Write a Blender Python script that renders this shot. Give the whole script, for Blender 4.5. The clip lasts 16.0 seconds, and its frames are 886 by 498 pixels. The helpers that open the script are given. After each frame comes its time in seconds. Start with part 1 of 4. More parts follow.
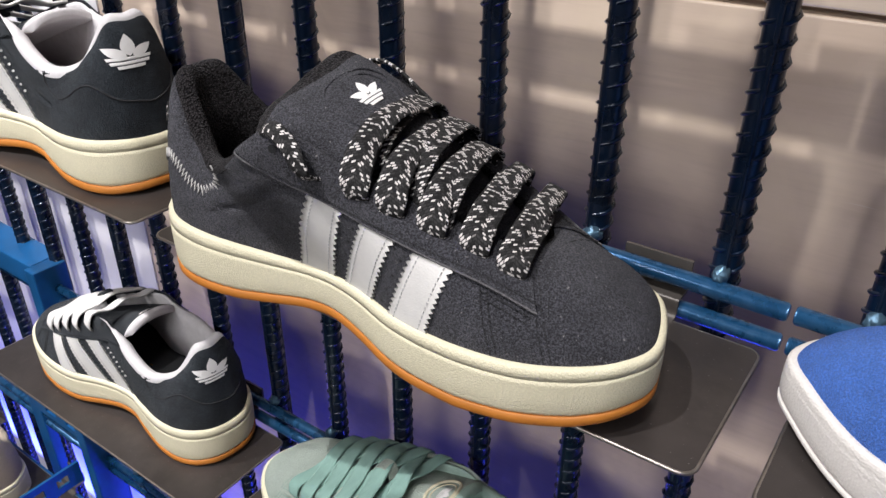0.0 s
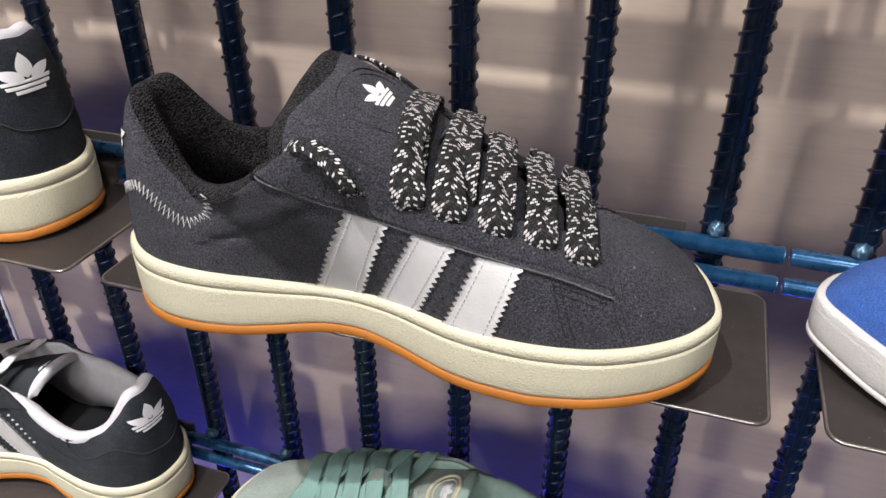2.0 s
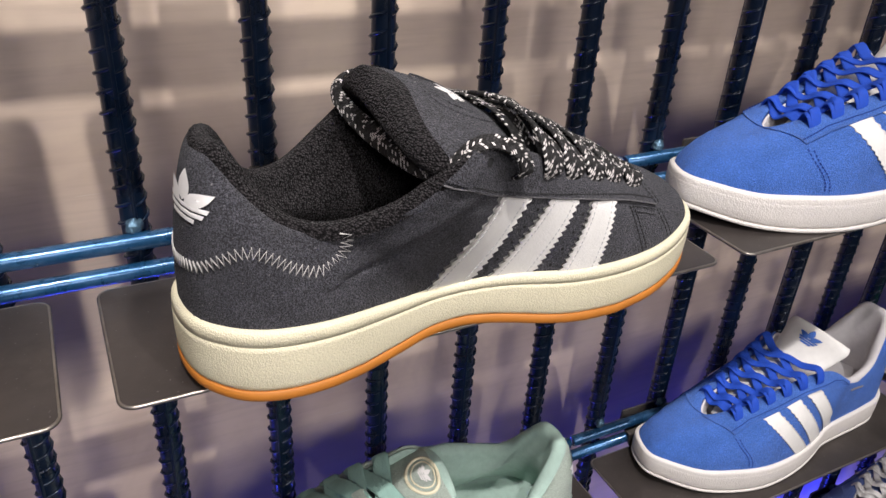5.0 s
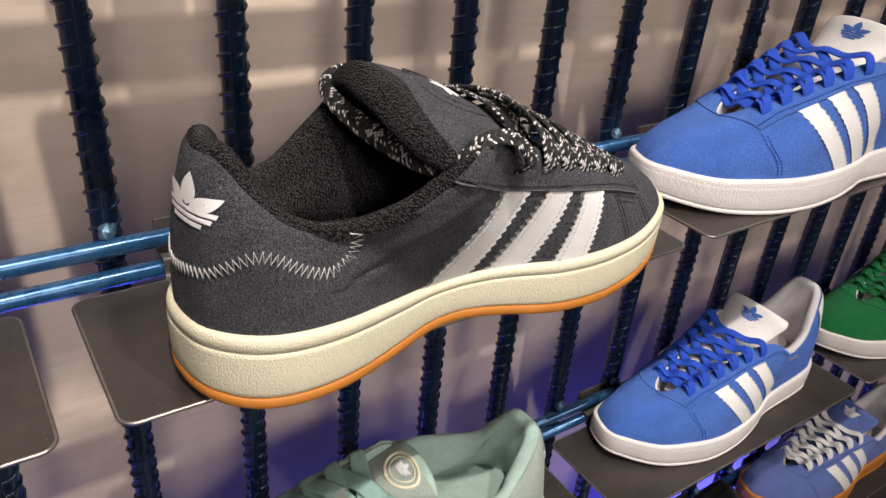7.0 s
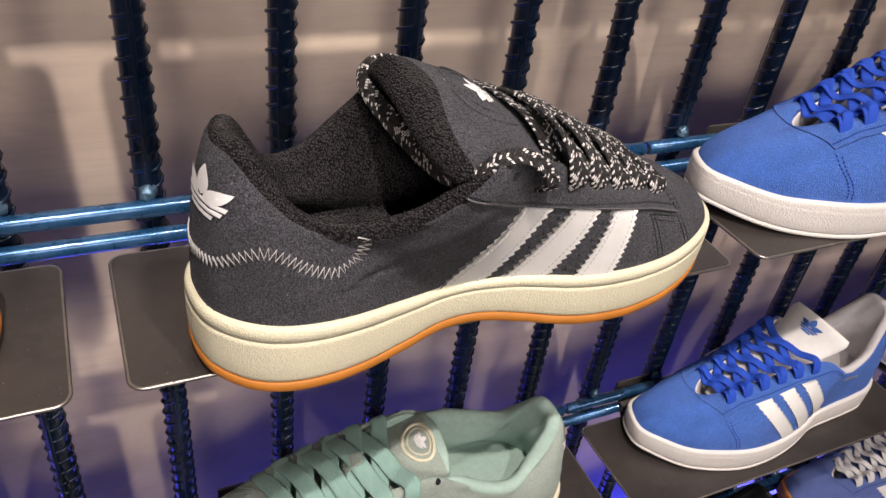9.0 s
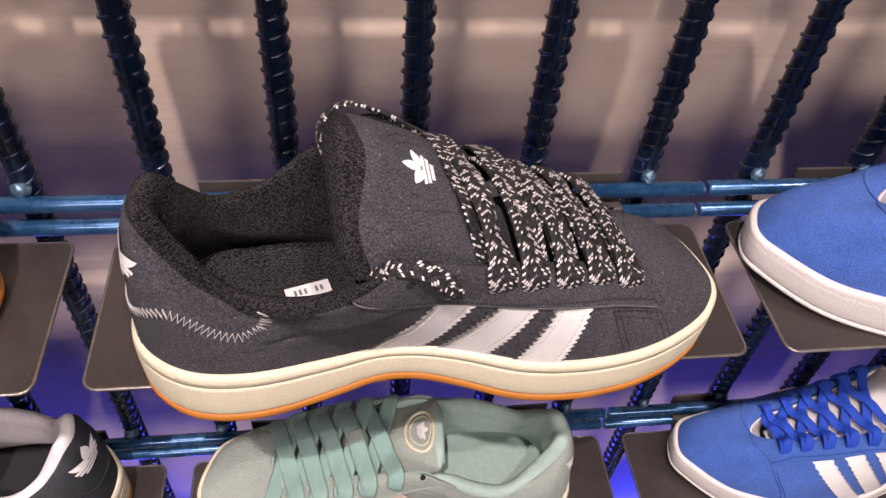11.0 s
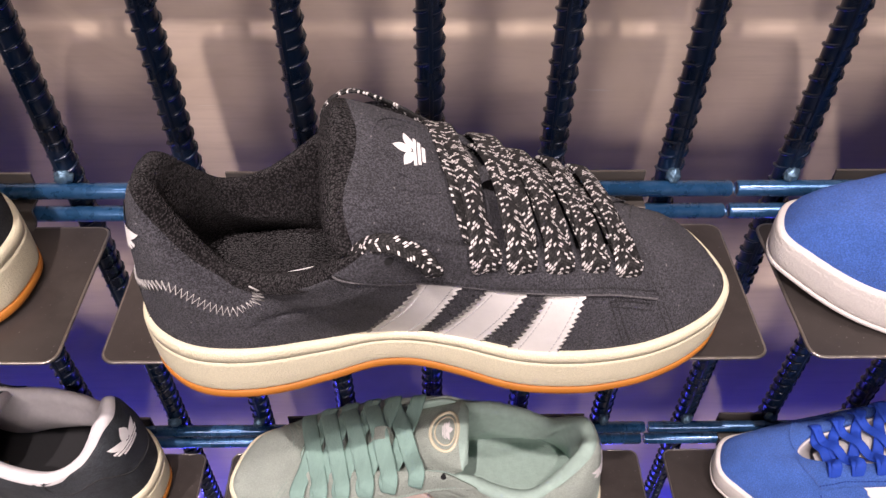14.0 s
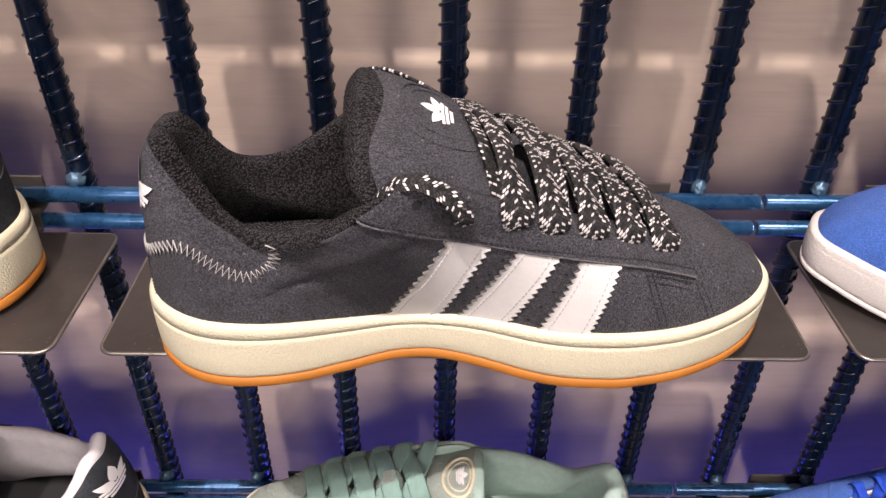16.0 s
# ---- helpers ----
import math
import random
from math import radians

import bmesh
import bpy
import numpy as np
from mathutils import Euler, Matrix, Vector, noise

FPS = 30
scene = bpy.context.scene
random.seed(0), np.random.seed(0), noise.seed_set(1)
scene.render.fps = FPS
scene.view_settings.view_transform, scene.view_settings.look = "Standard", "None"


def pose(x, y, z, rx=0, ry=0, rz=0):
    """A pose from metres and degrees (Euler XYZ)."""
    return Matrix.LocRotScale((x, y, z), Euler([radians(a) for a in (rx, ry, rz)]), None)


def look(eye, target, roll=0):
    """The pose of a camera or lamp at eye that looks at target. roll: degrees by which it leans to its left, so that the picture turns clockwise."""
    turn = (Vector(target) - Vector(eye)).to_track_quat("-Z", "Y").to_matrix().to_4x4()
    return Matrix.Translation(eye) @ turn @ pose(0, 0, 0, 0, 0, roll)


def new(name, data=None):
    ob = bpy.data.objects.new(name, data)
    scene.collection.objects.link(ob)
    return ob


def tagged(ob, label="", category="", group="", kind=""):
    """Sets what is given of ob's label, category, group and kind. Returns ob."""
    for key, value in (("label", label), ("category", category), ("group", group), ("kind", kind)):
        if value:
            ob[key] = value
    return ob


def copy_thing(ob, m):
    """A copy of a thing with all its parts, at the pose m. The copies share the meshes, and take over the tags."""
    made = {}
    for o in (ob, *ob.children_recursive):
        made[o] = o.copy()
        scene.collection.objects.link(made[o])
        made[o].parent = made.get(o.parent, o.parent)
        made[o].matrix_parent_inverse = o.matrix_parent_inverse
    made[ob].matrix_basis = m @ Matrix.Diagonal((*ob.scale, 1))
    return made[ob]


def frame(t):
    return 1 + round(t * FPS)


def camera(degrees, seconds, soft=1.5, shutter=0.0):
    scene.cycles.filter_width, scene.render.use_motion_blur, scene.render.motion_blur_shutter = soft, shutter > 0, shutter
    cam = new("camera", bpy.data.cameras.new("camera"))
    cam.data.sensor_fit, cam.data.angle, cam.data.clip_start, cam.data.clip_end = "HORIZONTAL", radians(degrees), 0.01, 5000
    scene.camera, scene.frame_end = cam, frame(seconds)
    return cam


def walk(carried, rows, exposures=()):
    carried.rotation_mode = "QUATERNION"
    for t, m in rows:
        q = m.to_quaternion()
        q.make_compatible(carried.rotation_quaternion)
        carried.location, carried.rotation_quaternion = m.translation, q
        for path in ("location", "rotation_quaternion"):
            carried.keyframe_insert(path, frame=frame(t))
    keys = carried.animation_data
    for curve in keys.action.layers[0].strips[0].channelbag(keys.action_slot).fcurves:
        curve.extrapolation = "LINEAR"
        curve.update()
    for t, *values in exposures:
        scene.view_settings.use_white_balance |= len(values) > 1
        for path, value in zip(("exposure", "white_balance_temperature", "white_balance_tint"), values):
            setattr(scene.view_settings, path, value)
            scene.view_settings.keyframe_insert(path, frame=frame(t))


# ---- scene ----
cam = camera(60.5, 16.0)
METRES, EYE, TILT, LEAN, TURN = 0.800, 1.5339, -29.863, -0.239, 35.436
ROWS = [
    (0.0, 0.0, 0.0, 0.0, 0.0, 0.0, -0.0),
    (0.5, -0.0051, -0.0007, -0.0005, -1.05, -0.3, 0.81),
    (1.0, -0.0236, 0.0026, 0.0004, -3.48, -0.83, 2.48),
    (1.5, -0.0631, 0.0155, 0.0086, -8.19, -1.75, 5.12),
    (2.0, -0.1251, 0.0351, 0.0245, -14.4, -2.97, 8.48),
    (2.5, -0.1918, 0.0586, 0.0373, -22.24, -4.63, 12.19),
    (3.0, -0.2591, 0.0857, 0.0563, -30.83, -6.74, 15.78),
    (3.5, -0.3212, 0.1148, 0.0735, -39.56, -8.82, 18.8),
    (4.0, -0.3789, 0.1487, 0.0885, -47.44, -10.97, 20.93),
    (4.5, -0.4188, 0.183, 0.1071, -54.39, -13.1, 22.25),
    (5.0, -0.4353, 0.214, 0.1187, -59.54, -14.95, 23.03),
    (7.5, -0.4527, 0.2582, 0.1442, -67.25, -19.3, 22.97),
    (8.0, -0.4496, 0.2581, 0.1453, -65.75, -19.45, 22.07),
    (8.5, -0.4411, 0.2476, 0.151, -62.65, -19.79, 20.61),
    (9.0, -0.4159, 0.2165, 0.1623, -57.94, -20.36, 18.91),
    (11.5, -0.2318, 0.1068, 0.2177, -36.61, -25.22, 16.07),
    (12.0, -0.221, 0.0981, 0.2147, -34.96, -25.32, 16.58),
    (12.5, -0.2178, 0.0904, 0.2093, -33.92, -24.96, 16.97),
    (13.0, -0.2204, 0.0856, 0.2047, -33.28, -24.05, 17.11),
    (13.5, -0.2199, 0.0822, 0.198, -32.88, -22.66, 17.08),
    (14.0, -0.226, 0.0836, 0.1796, -32.49, -20.65, 16.98),
    (14.5, -0.2345, 0.0847, 0.1601, -32.24, -18.14, 16.83),
    (15.0, -0.2441, 0.0878, 0.1373, -32.13, -15.58, 16.65),
    (15.5, -0.256, 0.0959, 0.1149, -32.17, -13.12, 16.43),
    (16.0, -0.2613, 0.102, 0.0969, -32.25, -10.95, 16.22),
]
walk(cam, [(t, pose(0.3966, -0.2398, EYE, TILT, LEAN, TURN) @ pose(METRES * x, METRES * y, METRES * z, 90 + pitch, roll, yaw)) for t, x, y, z, yaw, pitch, roll in ROWS],
     exposures=[(0.0, -0.28, 5740, 7), (5.0, -0.12, 5960, 9.5), (8.0, -0.13, 6320, 9.5), (12.0, -0.13, 6370, 26.5), (16.0, 0.07, 6350, 19)])

# ---- light ----
world = bpy.data.worlds.new("shop_air")
scene.world = world
world.use_nodes = True
world.node_tree.nodes["Background"].inputs[0].default_value = (0.8, 0.85, 1.0, 1)
world.node_tree.nodes["Background"].inputs[1].default_value = 0.012


def lamp(name, kind, place, target, energy, colour, size=0.1, size_y=None, spread=None, blend=0.4, angle=60):
    data = bpy.data.lights.new(name, kind)
    data.energy, data.color = energy, colour
    if kind == "AREA":
        data.size = size
        if size_y:
            data.shape, data.size_y = "RECTANGLE", size_y
        if spread:
            data.spread = radians(spread)
    if kind == "SPOT":
        data.shadow_soft_size, data.spot_size, data.spot_blend = size, radians(angle), blend
    ob = new(name, data)
    ob.matrix_world = look(place, target)
    return ob


WARM, BLUE = (1.0, 0.895, 0.81), (0.05, 0.06, 1.0)
TRACK = [(0.40, -0.60, 2.70, 46), (-0.06, -0.60, 2.70, 108), (-0.70, -0.62, 2.70, 165), (1.05, -0.62, 2.70, 40)]
for sx, sy, sz, watts in TRACK:
    lamp("track_spot", "SPOT", (sx, sy, sz), (sx, 0.1, 1.15), watts, WARM, 0.014, angle=52, blend=0.7)
for sx, sy, sz, watts in ((-0.55, -2.15, 2.68, 70), (0.95, -2.25, 2.68, 46)):
    lamp("ceiling_spot", "SPOT", (sx, sy, sz), (0.15 + 0.55 * (sx - 0.15), 0.1, 1.25), watts, WARM, 0.22, angle=50)
# added soft fill from the front; no such panel is known in the shop
lamp("ceiling_panel_light", "AREA", (0.2, -2.3, 2.70), (0.2, 0.0, 1.2), 58, WARM, 2.4, 0.6)
lamp("led_strip_light", "AREA", (0.45, 0.205, 0.38), (0.45, 0.19, 1.6), 12, BLUE, 1.7, 0.03)
lamp("led_strip_light", "AREA", (-0.85, 0.205, 0.32), (-0.85, 0.19, 1.6), 11, BLUE, 0.9, 0.03)


# ---- materials ----
def mat(name, col, rough=0.6, metal=0.0, var=0.15, scale=60, bump=0.15, bscale=900, dist=0.0006, sheen=0.0, spec=0.5, coat=0.0,
        dirt=None, dscale=14, damount=0.5, stretch=(1, 1, 1), fuzz=0.0, lint=0.0, knit=0.0, loops=(0.35, 1.55)):
    """A procedural surface: base colour varied at two scales, grain by bump, and worn patches."""
    m = bpy.data.materials.new(name)
    m.use_nodes = True
    nt = m.node_tree
    N, L = nt.nodes, nt.links
    b = N["Principled BSDF"]
    b.inputs["Roughness"].default_value, b.inputs["Metallic"].default_value = rough, metal
    b.inputs["Specular IOR Level"].default_value = spec
    b.inputs["Sheen Weight"].default_value, b.inputs["Sheen Roughness"].default_value = sheen, 0.45
    b.inputs["Coat Weight"].default_value, b.inputs["Coat Roughness"].default_value = coat, 0.15
    co = N.new("ShaderNodeTexCoord")
    mp = N.new("ShaderNodeMapping")
    mp.inputs["Scale"].default_value = stretch
    L.new(co.outputs["Object"], mp.inputs["Vector"])

    def noise_tex(sc, detail=4, rough_=0.6):
        n = N.new("ShaderNodeTexNoise")
        n.inputs["Scale"].default_value, n.inputs["Detail"].default_value, n.inputs["Roughness"].default_value = sc, detail, rough_
        L.new(mp.outputs[0], n.inputs["Vector"])
        return n

    def ramp(src, lo, hi, c0, c1):
        r = N.new("ShaderNodeValToRGB")
        r.color_ramp.elements[0].position, r.color_ramp.elements[1].position = lo, hi
        r.color_ramp.elements[0].color, r.color_ramp.elements[1].color = (*c0, 1), (*c1, 1)
        L.new(src, r.inputs[0])
        return r

    big, fine = noise_tex(scale, 5), noise_tex(bscale, 3)
    lo, hi = [c * (1 - var) for c in col], [min(1, c * (1 + var)) for c in col]
    r1 = ramp(big.outputs[0], 0.3, 0.7, lo, hi)
    out = r1.outputs[0]
    if fuzz:
        r2 = ramp(fine.outputs[0], 0.42, 0.62, (1 - fuzz,) * 3, (1 + fuzz,) * 3)
        mx = N.new("ShaderNodeMix")
        mx.data_type, mx.blend_type = "RGBA", "MULTIPLY"
        mx.inputs[0].default_value = 1
        L.new(out, mx.inputs[6]), L.new(r2.outputs[0], mx.inputs[7])
        out = mx.outputs[2]
    grain = fine.outputs[0]
    # shade in the pits between loops is put into the colour, following the bump
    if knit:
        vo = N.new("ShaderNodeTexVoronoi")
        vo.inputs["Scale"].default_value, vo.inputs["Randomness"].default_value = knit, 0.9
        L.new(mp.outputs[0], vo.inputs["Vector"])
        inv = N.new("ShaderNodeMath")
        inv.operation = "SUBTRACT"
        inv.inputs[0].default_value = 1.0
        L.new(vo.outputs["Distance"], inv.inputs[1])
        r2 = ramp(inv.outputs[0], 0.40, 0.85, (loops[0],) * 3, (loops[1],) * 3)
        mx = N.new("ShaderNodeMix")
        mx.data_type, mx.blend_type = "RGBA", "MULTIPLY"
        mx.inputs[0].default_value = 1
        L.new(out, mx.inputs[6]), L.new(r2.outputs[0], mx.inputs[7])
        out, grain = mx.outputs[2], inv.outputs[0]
    if lint:
        d = noise_tex(520, 2, 0.5)
        r3 = ramp(d.outputs[0], 0.70, 0.76, (0, 0, 0), (lint,) * 3)
        mx = N.new("ShaderNodeMix")
        mx.data_type = "RGBA"
        mx.inputs[7].default_value = (0.45, 0.43, 0.42, 1)
        L.new(r3.outputs[0], mx.inputs[0]), L.new(out, mx.inputs[6])
        out = mx.outputs[2]
    if dirt:
        d = noise_tex(dscale, 6, 0.7)
        r3 = ramp(d.outputs[0], 0.5, 0.78, (0, 0, 0), (damount,) * 3)
        mx = N.new("ShaderNodeMix")
        mx.data_type = "RGBA"
        mx.inputs[7].default_value = (*dirt, 1)
        L.new(r3.outputs[0], mx.inputs[0]), L.new(out, mx.inputs[6])
        out = mx.outputs[2]
    L.new(out, b.inputs["Base Color"])
    rr = N.new("ShaderNodeMapRange")
    rr.inputs[3].default_value, rr.inputs[4].default_value = max(0.02, rough - 0.08), min(1, rough + 0.08)
    L.new(big.outputs[0], rr.inputs[0]), L.new(rr.outputs[0], b.inputs["Roughness"])
    bp = N.new("ShaderNodeBump")
    bp.inputs["Strength"].default_value, bp.inputs["Distance"].default_value = bump, dist
    L.new(grain, bp.inputs["Height"]), L.new(bp.outputs[0], b.inputs["Normal"])
    return m


def suede(name, col, fuzz=0.35, var=0.14, lint=0.0):
    return mat(name, col, 0.95, var=var, scale=55, bump=1.0, bscale=1280, dist=0.0024, sheen=0.08, spec=0.1, fuzz=fuzz, lint=lint)


def lace_mat(name, dark, light, share):
    """A flat braided lace: chevron rows of thread, a share of them light, each row in relief."""
    m = bpy.data.materials.new(name)
    m.use_nodes = True
    N, L = m.node_tree.nodes, m.node_tree.links
    b = N["Principled BSDF"]
    b.inputs["Roughness"].default_value, b.inputs["Specular IOR Level"].default_value = 0.8, 0.25
    uv, sep, ab, add, com = (N.new(k) for k in ("ShaderNodeTexCoord", "ShaderNodeSeparateXYZ", "ShaderNodeMath", "ShaderNodeMath", "ShaderNodeCombineXYZ"))
    ab.operation, add.operation = "ABSOLUTE", "MULTIPLY_ADD"
    add.inputs[1].default_value = 0.6
    L.new(uv.outputs["UV"], sep.inputs[0]), L.new(sep.outputs[1], ab.inputs[0])
    L.new(ab.outputs[0], add.inputs[0]), L.new(sep.outputs[0], add.inputs[2])
    L.new(sep.outputs[1], com.inputs[0]), L.new(add.outputs[0], com.inputs[1])
    br = N.new("ShaderNodeTexBrick")
    br.offset = 0.5
    for key, value in (("Scale", 1.0), ("Mortar Size", 0.00022), ("Mortar Smooth", 0.6), ("Bias", 0.0), ("Brick Width", 0.0019), ("Row Height", 0.0014)):
        br.inputs[key].default_value = value
    br.inputs["Color1"].default_value, br.inputs["Color2"].default_value, br.inputs["Mortar"].default_value = (0, 0, 0, 1), (1, 1, 1, 1), (0, 0, 0, 1)
    L.new(com.outputs[0], br.inputs["Vector"])
    rp = N.new("ShaderNodeValToRGB")
    e = rp.color_ramp.elements
    e[0].position, e[1].position = 0.0, 1.0 - share
    e[0].color, e[1].color = (*[c * 0.45 for c in dark], 1), (*light, 1)
    for at, col in ((0.25, dark), (1.0 - share - 0.03, tuple(c * 1.9 for c in dark))):
        k = e.new(at)
        k.color = (*col, 1)
    L.new(br.outputs["Color"], rp.inputs[0])
    L.new(rp.outputs[0], b.inputs["Base Color"])
    bp = N.new("ShaderNodeBump")
    bp.inputs["Strength"].default_value, bp.inputs["Distance"].default_value = 1.0, 0.0011
    bp.invert = True
    L.new(br.outputs["Fac"], bp.inputs["Height"]), L.new(bp.outputs[0], b.inputs["Normal"])
    return m


def board_mat(name, cols, grain, patch):
    """Sealed board: horizontal grain, cloudy patches that imitate uneven light in the colour and vary its gloss, and
    fine light scratches.
    """
    m = bpy.data.materials.new(name)
    m.use_nodes = True
    N, L = m.node_tree.nodes, m.node_tree.links
    b = N["Principled BSDF"]
    co = N.new("ShaderNodeTexCoord")

    def tex(scale, stretch, detail, turn=0.0, rough_=0.6, warp=0.0):
        mp, n = N.new("ShaderNodeMapping"), N.new("ShaderNodeTexNoise")
        mp.inputs["Scale"].default_value, mp.inputs["Rotation"].default_value = stretch, (0, radians(turn), 0)
        n.inputs["Scale"].default_value, n.inputs["Detail"].default_value, n.inputs["Roughness"].default_value, n.inputs["Distortion"].default_value = scale, detail, rough_, warp
        L.new(co.outputs["Object"], mp.inputs["Vector"]), L.new(mp.outputs[0], n.inputs["Vector"])
        return n.outputs[0]

    def mix(fac, a, c, kind="MIX"):
        mx = N.new("ShaderNodeMix")
        mx.data_type, mx.blend_type = "RGBA", kind
        for key, value in ((0, fac), (6, a), (7, c)):
            if isinstance(value, (tuple, float)):
                mx.inputs[key].default_value = value if isinstance(value, float) else (*value, 1)
            else:
                L.new(value, mx.inputs[key])
        return mx.outputs[2]

    def step(src, lo, hi, top=1.0):
        r = N.new("ShaderNodeMapRange")
        r.inputs[1].default_value, r.inputs[2].default_value, r.inputs[4].default_value = lo, hi, top
        L.new(src, r.inputs[0])
        return r.outputs[0]

    # cloud tones and large patches paint the wall's blotchy light into its colour
    cloud = tex(7, (1, 1, 0.8), 4, 20, 0.55, 0.6)
    out = mix(step(cloud, 0.40, 0.60), cols[0], cols[1])
    lines = tex(60, (0.25, 1, 3.2), 5)
    out = mix(step(lines, 0.45, 0.75, grain), out, cols[2])
    out = mix(step(tex(3.2, (1, 1, 1), 5, 0, 0.7, 1.2), 0.52, 0.62, patch), out, cols[3])
    for turn, lo in ((14, 0.755), (-65, 0.755)):
        out = mix(step(tex(26, (0.35, 1, 9), 2, turn), lo, lo + 0.02, 0.55), out, (0.62, 0.56, 0.50))
    L.new(out, b.inputs["Base Color"])
    rr = N.new("ShaderNodeMapRange")
    rr.inputs[1].default_value, rr.inputs[2].default_value, rr.inputs[3].default_value, rr.inputs[4].default_value = 0.35, 0.65, 0.30, 0.52
    L.new(cloud, rr.inputs[0]), L.new(rr.outputs[0], b.inputs["Roughness"])
    bp = N.new("ShaderNodeBump")
    bp.inputs["Strength"].default_value, bp.inputs["Distance"].default_value = 0.18, 0.0008
    L.new(lines, bp.inputs["Height"]), L.new(bp.outputs[0], b.inputs["Normal"])
    return m


M_WALL = board_mat("brown_grey_board", ((0.50, 0.395, 0.305), (0.62, 0.50, 0.385), (0.41, 0.32, 0.24), (0.66, 0.54, 0.40)), 0.4, 0.5)
M_WALLUP = board_mat("pale_grained_board", ((0.52, 0.43, 0.34), (0.62, 0.52, 0.41), (0.33, 0.26, 0.19), (0.46, 0.36, 0.27)), 0.6, 0.5)
M_WHITEWALL = mat("white_board", (0.80, 0.77, 0.76), 0.5, var=0.05, scale=4, bump=0.05)
M_SHOP = mat("pale_shop_wall", (0.34, 0.33, 0.32), 0.8, var=0.06, scale=3, bump=0.05)
M_FLOOR = mat("grey_shop_floor", (0.12, 0.12, 0.125), 0.5, var=0.1, scale=6)
M_CEIL = mat("dark_grey_ceiling", (0.25, 0.25, 0.25), 0.9, var=0.04, scale=4)
M_BAR = mat("blue_lacquered_steel", (0.0028, 0.011, 0.032), 0.28, metal=0.35, var=0.3, scale=50, bump=0.12, bscale=500, coat=0.5,
            dirt=(0.02, 0.025, 0.035), dscale=40, damount=0.5)
M_RAIL = mat("blue_lacquered_rod", (0.017, 0.082, 0.195), 0.28, metal=0.5, var=0.25, scale=60, bump=0.06, bscale=700, coat=0.4,
             dirt=(0.16, 0.22, 0.30), dscale=60, damount=0.35)
M_FRAME = mat("blue_painted_steel", (0.010, 0.085, 0.24), 0.45, metal=0.1, var=0.2, scale=30, bump=0.05)
M_WELD = mat("lacquered_weld_metal", (0.10, 0.18, 0.26), 0.35, metal=0.6, var=0.3, scale=300, bump=0.5, bscale=600, dist=0.001)
M_SHELF = mat("dark_waxed_steel", (0.066, 0.056, 0.052), 0.40, metal=0.55, var=0.22, scale=22, bump=0.06, bscale=700,
              dirt=(0.13, 0.115, 0.10), dscale=30, damount=0.3, lint=0.35)
M_HOOK = mat("raw_grey_steel", (0.095, 0.084, 0.075), 0.45, metal=0.4, var=0.2, scale=40, bump=0.05)
M_EDGE = mat("worn_steel_edge", (0.30, 0.27, 0.24), 0.35, metal=0.9, var=0.2, scale=90)
M_BLACKHOLE = mat("hole_black", (0.008, 0.008, 0.009), 0.95, var=0.2, scale=200)
# terry: pits between its loops carry painted shade
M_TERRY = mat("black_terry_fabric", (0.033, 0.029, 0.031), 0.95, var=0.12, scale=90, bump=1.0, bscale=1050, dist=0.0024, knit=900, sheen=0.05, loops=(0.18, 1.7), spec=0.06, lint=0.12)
M_CHAR = suede("charcoal_suede", (0.062, 0.061, 0.071), 0.56, 0.22, 0.5)
M_FRAY = mat("frayed_grey_suede", (0.135, 0.13, 0.135), 0.95, var=0.4, scale=900, bump=1.0, bscale=1500, dist=0.001, spec=0.05)
M_CHARD = suede("dark_charcoal_suede", (0.030, 0.035, 0.042), 0.4, 0.3)
M_CREAM = mat("cream_rubber", (0.73, 0.675, 0.485), 0.55, var=0.04, scale=30, bump=0.9, dist=0.00035, knit=1150, loops=(0.92, 1.04))
M_GUM = mat("gum_rubber", (0.42, 0.15, 0.016), 0.6, var=0.1, scale=60, bump=0.1)
M_WHITEL = mat("white_leather", (0.71, 0.69, 0.66), 0.5, var=0.05, scale=120, bump=0.6, bscale=1000, dist=0.0006)
M_WHITET = mat("white_thread", (0.50, 0.48, 0.46), 0.8, var=0.1, scale=400)
M_DARKT = mat("dark_thread", (0.02, 0.02, 0.022), 0.85, var=0.1, scale=400)
M_STRIPET = mat("grey_white_thread", (0.50, 0.49, 0.49), 0.85, var=0.1, scale=400)
M_GREYP = mat("grey_print", (0.16, 0.16, 0.17), 0.7)
M_LOGO = mat("white_print", (0.78, 0.76, 0.74), 0.6, var=0.04, scale=300)
M_LACE = lace_mat("speckled_lace", (0.024, 0.023, 0.023), (0.66, 0.62, 0.60), 0.30)


# ---- mesh helpers ----
def mesh_ob(name, verts, faces, material, parent=None, label="", smooth=True, uv=None):
    me = bpy.data.meshes.new(name)
    me.from_pydata([tuple(map(float, v)) for v in verts], [], [tuple(map(int, f)) for f in faces])
    me.materials.append(material)
    if smooth:
        me.polygons.foreach_set("use_smooth", [True] * len(me.polygons))
    if uv is not None:
        lay = me.uv_layers.new(name="UVMap")
        idx = np.empty(len(me.loops), dtype=np.int32)
        me.loops.foreach_get("vertex_index", idx)
        lay.data.foreach_set("uv", np.asarray(uv, dtype=np.float32)[idx].ravel())
    me.validate()
    me.update()
    ob = new(name, me)
    if parent is not None:
        ob.parent = parent
    if label:
        tagged(ob, label)
    return ob


